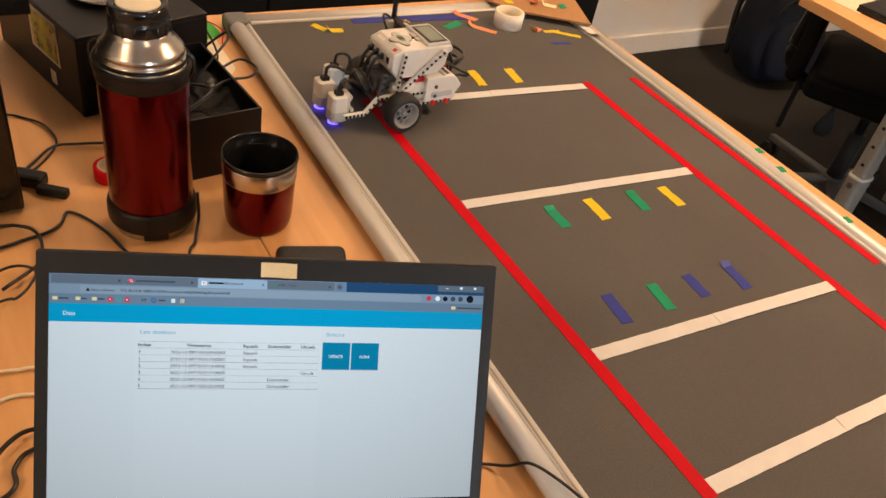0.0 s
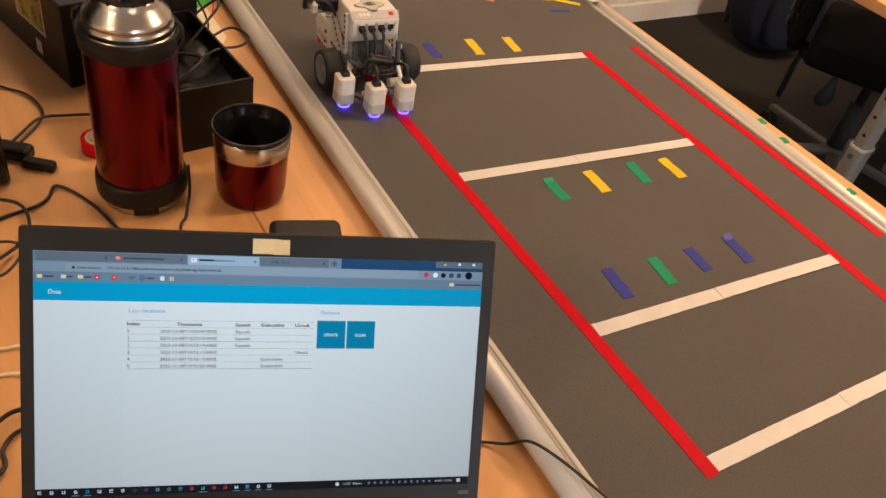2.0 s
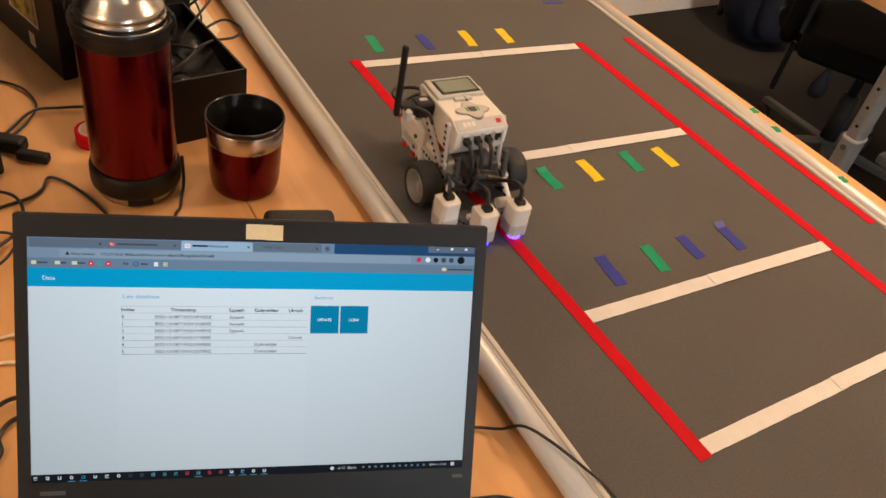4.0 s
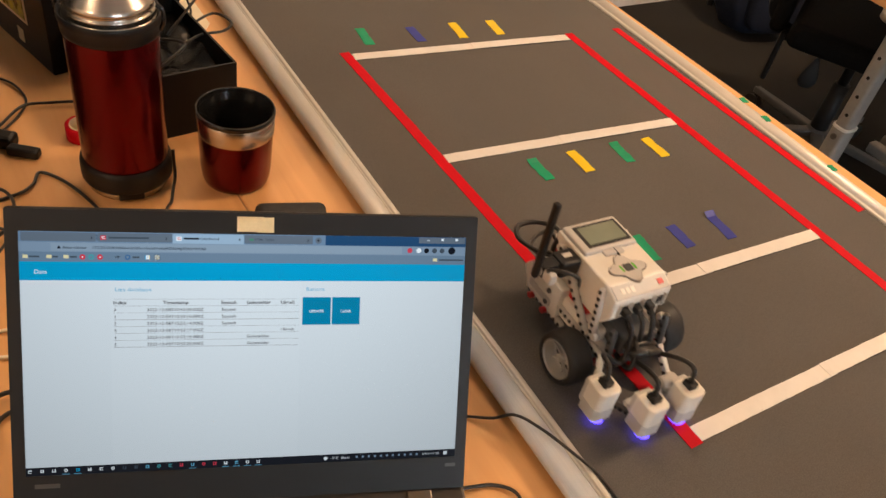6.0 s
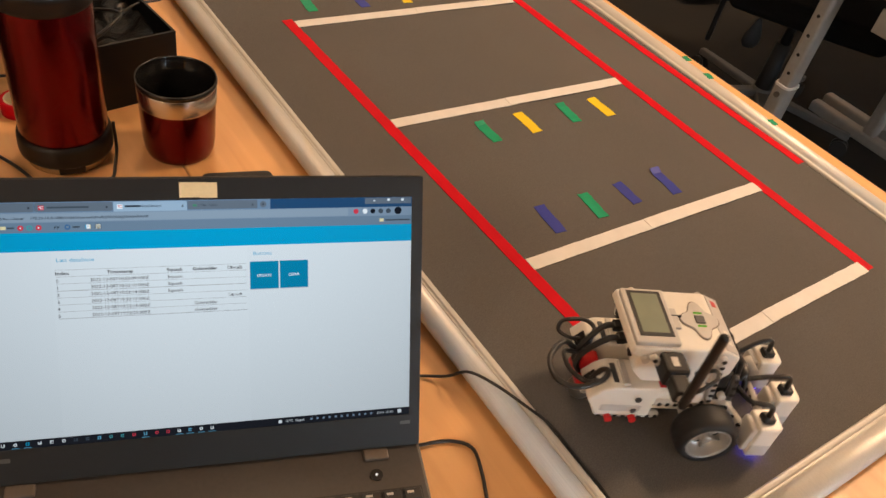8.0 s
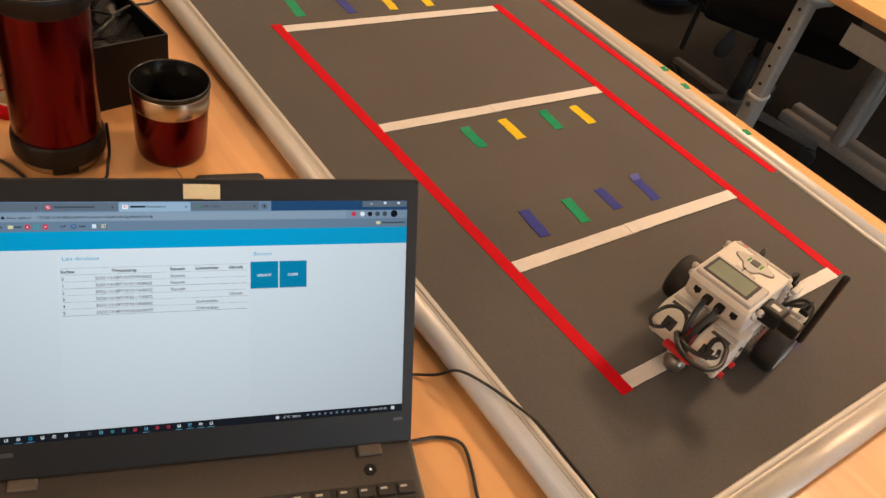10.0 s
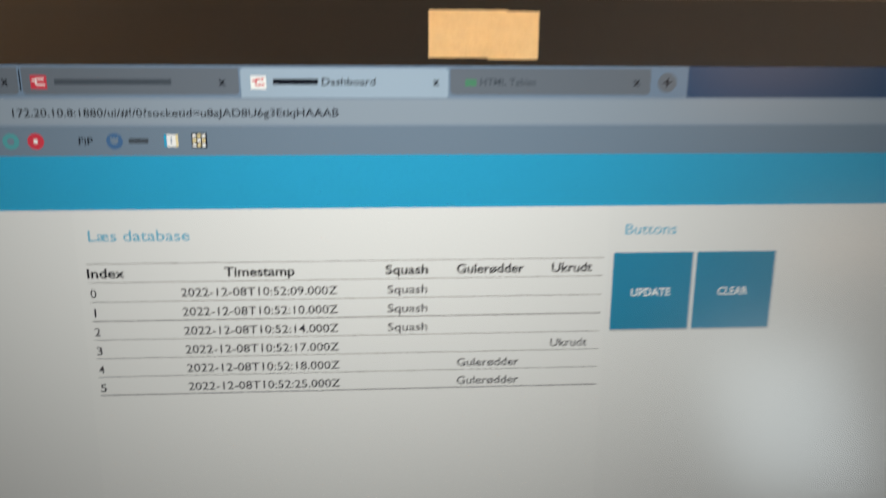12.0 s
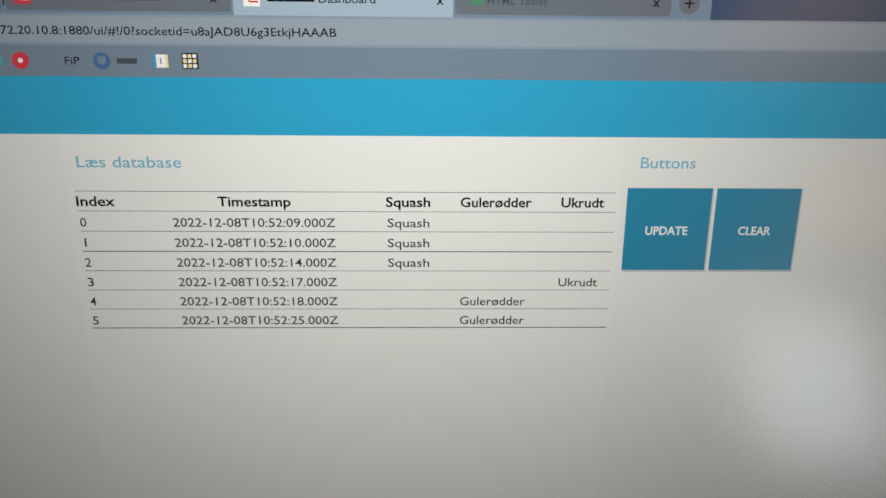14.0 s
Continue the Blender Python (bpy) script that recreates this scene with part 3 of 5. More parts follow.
    cols = ["white", "white", "white", "white", "blue", "white", "white", "white", "grey_ink", "grey_ink", "pale_blue", "teal", "teal", "red", "pale_blue", "red", "red", "white", "pale_blue", "white", "white"]
    for i, c in enumerate(cols):
        u = -0.1691 + i * (0.1734 / 20)
        if i % 4 == 3:
            disc("task_icon", u, 0.0037, 0.0014, SCR[c], 3)
            disc("task_icon_mark", u, 0.0037, 0.0006, SCR["taskbar"], 4)
        else:
            rect("task_icon", u - 0.0013, 0.0024, u + 0.0013, 0.0050, SCR[c], 3)
            rect("task_icon_mark", u - 0.0007, 0.0030 + 0.0006 * (i % 2), u + 0.0013 * (i % 3 == 0) + 0.0004, 0.0040 + 0.0005 * (i % 3), SCR["taskbar"], 4)
        if i in (3, 4, 14, 17, 18, 19, 20):
            rect("task_underline", u - 0.0028, 0.0004, u + 0.0028, 0.0009, SCR["pale_blue"], 3)
    disc("weather_icon", 0.0598, 0.0034, 0.0016, SCR["white"], 3)
    text("-2°C  Skyet", 0.0642, 0.0801, 0.0026, 0.0020, SCR["white"], 3)
    for i in range(11):
        rect("tray_icon", 0.0852 + i * 0.0052, 0.0027, 0.0870 + i * 0.0052, 0.0045, SCR["row"], 3)
    text("DAN", 0.1432, 0.1492, 0.0027, 0.0018, SCR["white"], 3)
    text("11:32", 0.1509, 0.1578, 0.0027, 0.0018, SCR["white"], 3)
    rect("notice_icon", 0.1618, 0.0020, 0.1650, 0.0052, SCR["white"], 3)
    return lap


SCR = {k: screen_glow("screen_" + k, c) for k, c in dict(
    page=(0.57, 0.65, 0.71), card=(0.58, 0.66, 0.72), tabs=(0.12, 0.20, 0.31), tabs_dark=(0.012, 0.055, 0.14), tab=(0.10, 0.135, 0.18), tab_on=(0.25, 0.37, 0.50),
    row=(0.17, 0.25, 0.35), field=(0.205, 0.285, 0.375), marks=(0.12, 0.19, 0.275), blue=(0.0, 0.29, 0.54), button=(0.0, 0.19, 0.36), white=(0.66, 0.74, 0.80),
    pale_blue=(0.11, 0.37, 0.56), ink=(0.004, 0.006, 0.012), ink2=(0.03, 0.035, 0.05), grey_ink=(0.045, 0.065, 0.09), rule=(0.09, 0.10, 0.12), red=(0.5, 0.04, 0.07),
    teal=(0.05, 0.28, 0.33), navy=(0.04, 0.12, 0.27), cream=(0.62, 0.58, 0.35), green_icon=(0.05, 0.20, 0.13), shade=(0.35, 0.42, 0.48), taskbar=(0.010, 0.012, 0.018)).items()}
laptop()


# ---- thermos and its cup ----
def thermos(x, y):
    t = thing("thermos_flask", pose(x, y, TABLE), "dark red metallic steel vacuum flask with black stopper, on the table", "thermos")
    part("foot", lathe([(0, 0), (0.043, 0), (0.0455, 0.002), (0.0460, 0.018), (0, 0.018)]), STEEL, t, "steel foot")
    bumper = part("bottom_bumper", lathe([(0.040, 0.0120), (0.0490, 0.0122), (0.0512, 0.0150), (0.0518, 0.0200), (0.0515, 0.0340), (0.0500, 0.0395), (0.0482, 0.0405), (0.040, 0.0405)]), BLACK, t, "black rubber bumper ring")
    bm = bmesh.new()
    add_box(bm, (-0.014, -0.0500, 0.0055), (0.014, -0.0440, 0.0150), 0.0015)
    bmesh.ops.rotate(bm, verts=bm.verts, cent=(0, 0, 0), matrix=Matrix.Rotation(radians(-10), 3, "Z"))
    part("bumper_tab", bm, BLACK, bumper)
    part("body", lathe([(0.044, 0.030), (0.0475, 0.036), (0.048, 0.045), (0.048, 0.198), (0.047, 0.204)], 64), RED_METAL, t)
    part("top_band", lathe([(0.0475, 0.1985), (0.0496, 0.2000), (0.0503, 0.2040), (0.0505, 0.2130), (0.0518, 0.2150), (0.0520, 0.2205), (0.0512, 0.2222), (0.0500, 0.2222), (0.0494, 0.2200), (0.0490, 0.2140), (0.046, 0.2140)]), BLACK, t, "black rubber band")
    part("shoulder", lathe([(0.0470, 0.206), (0.0480, 0.2150), (0.0480, 0.2190), (0.0472, 0.2202), (0.0462, 0.2206), (0.0460, 0.2212), (0.0460, 0.2252), (0.0463, 0.2258), (0.0462, 0.2272), (0.0452, 0.2278), (0.0446, 0.2284), (0.0444, 0.2318), (0.0448, 0.2322), (0.0447, 0.2342),
                            (0.0440, 0.2362), (0.0428, 0.2378), (0.0342, 0.2480), (0.0330, 0.2500), (0.0318, 0.2530), (0.0290, 0.258), (0.0, 0.258)], 64), STEEL, t, "brushed steel shoulder")
    stopper = part("stopper", lathe([(0.0290, 0.248), (0.0308, 0.252), (0.0312, 0.266), (0.0308, 0.2685), (0.0298, 0.2695), (0.0298, 0.2710), (0.0306, 0.2722), (0.0306, 0.2800), (0.0295, 0.2835), (0.0270, 0.2840), (0.0250, 0.2815), (0.0, 0.2810)]), BLACK_GLOSS, t, "black screw stopper")
    for k in range(16):
        a = math.radians(22.5 * k)
        part("grip_rib", cyl((0.0308 * math.cos(a), 0.0308 * math.sin(a), 0.2535), (0.0308 * math.cos(a), 0.0308 * math.sin(a), 0.2660), 0.0011, seg=8), BLACK_GLOSS, stopper)
    part("stopper_disc", lathe([(0, 0.2808), (0.0215, 0.2808), (0.0225, 0.2822), (0.0210, 0.2832), (0, 0.2832)]), PAPER, t)
    for s in (-1, 1):
        c = Vector((0.87 * s, -0.5 * s, 0))
        part("strap_loop", tube([c * 0.0505 + Vector((0, 0, 0.205)), c * 0.0548 + Vector((0, 0, 0.216)), c * 0.0535 + Vector((0, 0, 0.229)), c * 0.0475 + Vector((0, 0, 0.233))], 0.0024), BLACK_GLOSS, t)
    return t


def cup(x, y):
    t = thing("thermos_cup", pose(x, y, TABLE), "dark red metal cup with steel band and black rim", "cup")
    part("shell", lathe([(0, 0), (0.036, 0), (0.0392, 0.0020), (0.0410, 0.008), (0.0424, 0.02), (0.0441, 0.067), (0.0445, 0.0725)], 64), RED_METAL, t)
    part("steel_band", lathe([(0.0444, 0.0715), (0.0453, 0.0722), (0.0454, 0.0735), (0.0459, 0.0945), (0.0453, 0.0955), (0.0438, 0.0955)], 64), STEEL, t, "brushed steel band")
    part("rim", lathe([(0.0447, 0.0950), (0.0460, 0.0955), (0.0466, 0.0970), (0.0466, 0.1000), (0.0459, 0.1020), (0.0448, 0.1022), (0.0441, 0.1005), (0.0439, 0.0945), (0.0432, 0.0935), (0.0430, 0.0885), (0.0422, 0.0875), (0.0414, 0.078), (0.0390, 0.012), (0.034, 0.008), (0, 0.008)], 64), BLACK_GLOSS, t, "black plastic rim and lining")
    return t


thermos(-0.372, 0.603)
cup(-0.2508, 0.5660)


# ---- boxes on the table ----
def black_box():
    t = thing("closed_box", pose(-0.402, 0.857, TABLE, 0, 0, 15), "closed black cardboard box with a picture label", "box")
    part("carton", boxes(((0, 0, 0), (0.20, 0.27, 0.1165), 0.002)), CARD_BLACK, t)
    part("lid", boxes(((-0.0005, -0.0005, 0.1167), (0.2005, 0.2705, 0.1225), 0.002)), CARD_BLACK, t)
    lab = part("label", boxes(((-0.0010, 0.058, 0.050), (-0.0002, 0.145, 0.1155))), PAPER, t, "paper label with a green picture")
    part("picture", boxes(((-0.0016, 0.063, 0.055), (-0.0010, 0.136, 0.1105))), mat("green_picture_print", (0.34, 0.33, 0.03), 0.4, grain=0.9, scale=45), lab)
    part("sticker", boxes(((-0.0010, 0.078, 0.014), (-0.0002, 0.094, 0.034))), PAPER, t)
    return t


def open_box():
    t = thing("open_box", pose(-0.207, 0.680, TABLE, 0, 0, 6), "open black cardboard box holding a crumpled black bag", "box")
    w, d, h, k = -0.125, 0.20, 0.092, 0.003
    part("bottom", boxes(((w, 0, 0), (0, d, k))), CARD_BLACK, t)
    part("side", boxes(((w, 0, k), (0, k, h))), CARD_BLACK, t)
    part("side", boxes(((w, d - k, k), (0, d, h))), CARD_BLACK, t)
    part("side", boxes(((w, k, k), (w + k, d - k, h))), CARD_BLACK, t)
    part("side", boxes(((-k, k, k), (0, d - k, h))), CARD_BLACK, t)
    bm = bmesh.new()
    n = 26
    rnd = random.Random(8)
    lumps = [(rnd.uniform(w, 0), rnd.uniform(0, d), rnd.uniform(0.012, 0.03), rnd.uniform(-0.008, 0.008)) for i in range(34)]
    grid = []
    for i in range(n + 1):
        for j in range(n + 1):
            x, y = w + 0.0035 + (-w - 0.007) * i / n, 0.0035 + (d - 0.007) * j / n
            z = 0.070 + sum(hh * math.exp(-((x - a) ** 2 + (y - b) ** 2) / (r * r)) for a, b, r, hh in lumps) + rnd.uniform(-0.0003, 0.0003)
            grid.append(bm.verts.new((x, y, min(max(z, 0.045), 0.086))))
    for i in range(n):
        for j in range(n):
            k0 = i * (n + 1) + j
            bm.faces.new((grid[k0], grid[k0 + n + 1], grid[k0 + n + 2], grid[k0 + 1]))
    smooth(bm)
    bmesh.ops.solidify(bm, geom=bm.faces[:], thickness=0.0015)
    part("plastic_bag", bm, BLACK_GLOSS, t, "crumpled glossy black plastic bag")
    return t


black_box()
open_box()
tray = thing("glass_tray", pose(-0.335, 0.99, TABLE + 0.1226, 0, 0, 15), "small glossy steel tray on the closed box", "tray")
part("dish", lathe([(0, 0), (0.045, 0), (0.055, 0.006), (0.056, 0.010), (0.053, 0.008), (0.043, 0.003), (0, 0.003)]), STEEL, tray)
tower = thing("computer_case", pose(-0.507, 0.66, TABLE, 0, 0, 3), "tall black computer case on the table edge", "computer")
part("housing", boxes(((-0.16, 0, 0.004), (0, 0.30, 0.262), 0.004)), BLACK, tower)
part("front_panel", boxes(((-0.157, -0.004, 0.008), (-0.003, 0.0, 0.257), 0.0015)), BLACK_GLOSS, tower)
for fx in (-0.14, -0.02):
    for fy in (0.03, 0.27):
        part("foot", cyl((fx, fy, 0), (fx, fy, 0.005), 0.01, seg=12), RUBBER, tower)


# ---- the line-following robot (x ahead, y to its left, z up from the board) ----
def beam(length, holes, thick=0.0075):
    """A studless liftarm along x; black discs on both broad sides stand in for shaded pin holes."""
    bm = bmesh.new()
    add_box(bm, (-0.004, -thick / 2, -0.0038), (length + 0.004, thick / 2, 0.0038), 0.0032, None, 2)
    for i in range(holes):
        x = length * i / max(1, holes - 1)
        add_cyl(bm, (x, -thick / 2 - 0.0002, 0), (x, thick / 2 + 0.0002, 0), 0.0023, seg=10, index=1)
    return bm


def lift(parent, name, p0, p1, holes, material=None, roll=0):
    p0, p1 = Vector(p0), Vector(p1)
    d = p1 - p0
    o = part(name, beam(d.length, holes), [material or BRICK_GREY, BLACK], parent)
    yaw, pitch = math.atan2(d.y, d.x), math.atan2(d.z, math.hypot(d.x, d.y))
    o.matrix_local = Matrix.Translation(p0) @ Euler((0, -pitch, yaw)).to_matrix().to_4x4() @ pose(0, 0, 0, roll)
    return o


def wheel(parent, side):
    y0, y1 = 0.0475, 0.0755
    bm = bmesh.new()
    prof = [(0.0215, y0 + 0.001), (0.0260, y0), (0.0285, y0 + 0.004), (0.0292, y0 + 0.009), (0.0292, y1 - 0.009), (0.0285, y1 - 0.004), (0.0260, y1), (0.0215, y1 - 0.001), (0.0205, y1 - 0.006), (0.0205, y0 + 0.006), (0.0215, y0 + 0.001)]
    m = pose(0, 0, 0, -90 * side, 0, 0)
    tyre = part("wheel", lathe(prof, 40, m), RUBBER, parent, "black rubber tyre on a grey rim")
    tyre.location = (0, 0, 0.0292)
    rim = lathe([(0, y1 - 0.006), (0.0042, y1 - 0.006), (0.0046, y1 - 0.0065), (0.0050, y1 - 0.0125), (0.0160, y1 - 0.0140), (0.0180, y1 - 0.0120), (0.0192, y1 - 0.0030), (0.0200, y1 - 0.0008), (0.0212, y1 - 0.0006), (0.0212, y0 + 0.004), (0, y0 + 0.004)], 40, m)
    part("rim", rim, RIM, tyre, "silver grey plastic rim")
    for k in range(6):
        a = math.radians(60 * k)
        c = Vector((0.0107 * math.cos(a), 0, 0.0107 * math.sin(a)))
        # black disc on the dish, in place of the shade inside a hole
        part("rim_hole_dark", cyl(c + Vector((0, side * (y1 - 0.0150), 0)), c + Vector((0, side * (y1 - 0.0128), 0)), 0.0034, seg=14), BLACK, tyre)
        a += math.radians(30)
        c = Vector((math.cos(a), 0, math.sin(a)))
        part("rim_spoke", cyl(c * 0.0045 + Vector((0, side * (y1 - 0.0105), 0)), c * 0.0182 + Vector((0, side * (y1 - 0.0115), 0)), 0.0013, seg=8), RIM, tyre)
    return tyre


def robot():
    r = thing("robot", pose(0.02, 0.76, BOARD + 0.0012, 0, 0, 180), "white and grey toy-brick robot with cables, on the felt board", "robot")
    wheels = [wheel(r, 1), wheel(r, -1)]
    part("axle", cyl((0, -0.048, 0.0292), (0, 0.048, 0.0292), 0.0024, seg=10), DARK_GREY, r)
    # controller brick
    bx0, bx1, bz0, bz1 = -0.0905, 0.011, 0.070, 0.1155
    body = bmesh.new()
    side = [(-0.070, bz0), (-0.083, 0.084), (-0.0862, 0.1035), (-0.0930, 0.1070), (bx0, bz1), (bx1 - 0.016, bz1), (bx1 + 0.001, bz1 - 0.0075), (bx1 + 0.001, 0.0850), (bx1 - 0.010, bz0)]
    f = body.faces.new([body.verts.new((x, -0.036, z)) for x, z in side])
    ex = bmesh.ops.extrude_face_region(body, geom=[f])
    bmesh.ops.translate(body, verts=[v for v in ex["geom"] if isinstance(v, bmesh.types.BMVert)], vec=(0, 0.072, 0))
    bmesh.ops.bevel(body, geom=list(body.edges), offset=0.0022, segments=2, profile=0.5, affect="EDGES")
    brick = part("controller", body, BRICK_WHITE, r, "white programmable controller with a display")
    part("display_bezel", boxes(((-0.0895, -0.033, bz1 - 0.004), (-0.0475, 0.033, bz1 + 0.0045), 0.002), ((-0.0500, -0.012, bz1 - 0.003), (-0.0405, 0.012, bz1 + 0.0025), 0.001)), BRICK_GREY, brick)
    part("display_frame", boxes(((-0.0845, -0.0250, bz1 + 0.0044), (-0.0525, 0.0290, bz1 + 0.0052))), RUBBER, brick)
    part("display", boxes(((-0.0815, -0.0215, bz1 + 0.0052), (-0.0560, 0.0255, bz1 + 0.0056))), LCD, brick, "green grey liquid crystal display")
    part("seam_line", boxes(((-0.0478, 0.0022, bz1 + 0.0004), (-0.0370, 0.0032, bz1 + 0.0028))), BLACK, brick)
    cx = -0.0195

    def lobes(k, z0, z1, bevel):
        ring_pts = []
        for i in range(48):
            a = math.radians(7.5 * i)
            q = 0.83 + 0.17 * math.cos(4 * a)
            ring_pts.append((cx + 0.0182 * k * q * math.cos(a), 0.0218 * k * q * math.sin(a)))
        return extruded(ring_pts, z0, z1, bevel)

    part("button_surround", lobes(1.08, bz1 - 0.001, bz1 + 0.0005, 0), HINGE, brick)
    part("button_pad", lobes(1.0, bz1 - 0.001, bz1 + 0.0016, 0), BRICK_GREY, brick, "grey button pad")
    part("centre_button", boxes(((cx - 0.0048, -0.0048, bz1 + 0.0014), (cx + 0.0048, 0.0048, bz1 + 0.0026), 0.0008)), DARK_GREY, brick)
    for s in (-1, 1):
        part("status_light", boxes(((cx - 0.0042, s * 0.0078 - 0.0010, bz1 + 0.0012), (cx + 0.0042, s * 0.0078 + 0.0010, bz1 + 0.0022), 0.0003)), GREEN_GLOW, brick, "green status light")
    slope = Matrix.Translation((bx1 - 0.0075, 0, bz1 - 0.0037)) @ pose(0, 0, 0, 0, 23.8)
    o = part("nameplate", boxes(((-0.0075, -0.0335, -0.0012), (0.0078, 0.0335, 0.0008), 0.0006)), BRICK_GREY, brick)
    o.matrix_local = slope
    for k in range(3):
        o = part("nameplate_bar", boxes(((-0.003, -0.025 + k * 0.006, 0.0008), (0.003, -0.0205 + k * 0.006, 0.0013))), BRICK_WHITE, brick)
        o.matrix_local = slope
    o = part("red_badge", boxes(((-0.003, 0.021, 0.0008), (0.003, 0.028, 0.0012))), TOY_RED, brick)
    o.matrix_local = slope
    for k in range(4):
        y = -0.0225 + 0.015 * k
        part("port", boxes(((bx1, y - 0.0046, 0.0925), (bx1 + 0.0018, y + 0.0046, 0.1000)), ((bx1, y - 0.0020, 0.0898), (bx1 + 0.0017, y + 0.0020, 0.0928))), BLACK, brick)
        part("port_frame", boxes(((bx1, y - 0.0066, 0.0875), (bx1 + 0.0036, y - 0.0054, 0.1035), 0.0004), ((bx1, y + 0.0054, 0.0875), (bx1 + 0.0036, y + 0.0066, 0.1035), 0.0004)), BRICK_GREY, brick)
        part("port", boxes(((-0.0868, y - 0.0038, 0.0925), (-0.0825, y + 0.0038, 0.0985)), ((-0.0862, y - 0.0014, 0.0900), (-0.0825, y + 0.0014, 0.0928))), BLACK, brick)
    for y in (-0.0375, 0.0375):
        for x in (bx0 + 0.012, bx1 - 0.018):
            part("peg", cyl((x, y - 0.003, bz1 - 0.012), (x, y + 0.003, bz1 - 0.012), 0.0035, seg=14), BRICK_GREY, brick)
    # drive motors below the controller
    for s in (-1, 1):
        y0, y1 = s * 0.0255 - 0.0175, s * 0.0255 + 0.0175
        bm = bmesh.new()
        prof = [(-0.050, 0.026), (-0.104, 0.026), (-0.108, 0.036), (-0.116, 0.049), (-0.106, 0.0625), (-0.096, 0.0675), (-0.050, 0.0675)]
        f = bm.faces.new([bm.verts.new((x, y0, z)) for x, z in prof])
        ex = bmesh.ops.extrude_face_region(bm, geom=[f])
        bmesh.ops.translate(bm, verts=[v for v in ex["geom"] if isinstance(v, bmesh.types.BMVert)], vec=(0, y1 - y0, 0))
        bmesh.ops.recalc_face_normals(bm, faces=bm.faces[:])
        bmesh.ops.bevel(bm, geom=list(bm.edges), offset=0.0020, segments=2, profile=0.5, affect="EDGES")
        add_box(bm, (-0.052, s * 0.025 - 0.013, 0.030), (0.004, s * 0.025 + 0.013, 0.058), 0.004)
        mo = part("motor", bm, BRICK_WHITE, r, "white and grey drive motor")
        part("motor_shell", boxes(((-0.102, y0 - 0.0008, 0.032), (-0.060, y1 + 0.0008, 0.044), 0.003)), BRICK_GREY, mo)
        part("motor_label", boxes(((-0.0945, s * 0.0255 - 0.011, 0.0672), (-0.0895, s * 0.0255 + 0.011, 0.0680))), DARK_GREY, mo, "printed dark grey lettering strip")
        part("motor_rib", boxes(((-0.0860, y0 + 0.003, 0.066), (-0.0800, y1 - 0.003, 0.0700), 0.001)), BRICK_GREY, mo)
        part("motor_hub", cyl((0, s * 0.016, 0.0292), (0, s * 0.045, 0.0292), 0.016, seg=24), BRICK_GREY, mo)
        part("motor_hub_face", cyl((0, s * 0.045, 0.0292), (0, s * 0.047, 0.0292), 0.011, seg=24), TOY_RED, mo)
        o = part("motor_port", boxes(((-0.0065, -0.0065, -0.002), (0.0065, 0.0065, 0.0010), 0.0008)), BLACK, mo)
        o.matrix_local = Matrix.Translation((-0.1112, s * 0.0235, 0.0560)) @ pose(0, 0, 0, 0, -53)
        for z in (0.036, 0.052):
            part("motor_pin", cyl((-0.068, s * 0.0428, z), (-0.068, s * 0.0448, z), 0.0030, seg=12), DARK_GREY, mo)
    # caster and red joints at the rear
    part("caster_ball", lathe([(0, -0.0125), (0.0060, -0.0110), (0.0105, -0.0068), (0.0125, 0), (0.0105, 0.0068), (0.0060, 0.0110), (0, 0.0125)], 24, Matrix.Translation((-0.104, 0, 0.0126))), HINGE, r, "dull steel caster ball")
    part("caster_socket", boxes(((-0.108, -0.013, 0.016), (-0.090, 0.013, 0.031), 0.004)), BRICK_GREY, r, "grey caster socket")
    part("red_connector", boxes(((-0.117, -0.018, 0.030), (-0.108, 0.018, 0.037), 0.002)), TOY_RED, r)
    part("red_connector", boxes(((-0.116, -0.0055, 0.037), (-0.100, 0.0055, 0.062), 0.002)), TOY_RED, r)
    for s in (-1, 1):
        lift(r, "lower_liftarm", (-0.098, s * 0.0385, 0.0255), (-0.042, s * 0.0385, 0.0255), 8)
        for x in (-0.090, -0.066):
            part("red_pin", cyl((x, s * 0.036, 0.0255), (x, s * 0.0475, 0.0255), 0.0036, seg=14), TOY_RED, r, "red connecting pin")
    part("cross_bar", boxes(((0.012, -0.044, 0.026), (0.020, 0.044, 0.034), 0.002)), TOY_RED, r, "red cross bar")
    part("red_block", boxes(((-0.050, -0.034, 0.058), (-0.020, 0.034, 0.068), 0.002)), TOY_RED, r, "red spacer block")
    part("belly_block", boxes(((-0.04, -0.022, 0.046), (0.03, 0.022, 0.068), 0.003)), DARK_GREY, r)
    # side frames
    for s in (-1, 1):
        y = s * 0.0385
        lift(r, "liftarm", (0.002, y, 0.052), (-0.006, y, 0.108), 8)
        lift(r, "liftarm", (-0.006, y + s * 0.0016, 0.052), (-0.072, y + s * 0.0016, 0.108), 11)
        lift(r, "liftarm", (-0.052, y, 0.044), (0.026, y, 0.044), 11)
        lift(r, "liftarm", (0.028, s * 0.034, 0.036), (0.022, s * 0.034, 0.076), 5, DARK_GREY)
        part("bushing", cyl((0.010, s * 0.040, 0.062), (0.010, s * 0.046, 0.062), 0.0036, seg=12), BRICK_GREY, r)
    # arms that carry the sensors
    lift(r, "sensor_arm", (0.024, -0.040, 0.044), (0.046, -0.056, 0.026), 4, BRICK_WHITE)
    lift(r, "sensor_arm", (0.030, 0.034, 0.040), (0.050, 0.036, 0.020), 4, BRICK_WHITE)
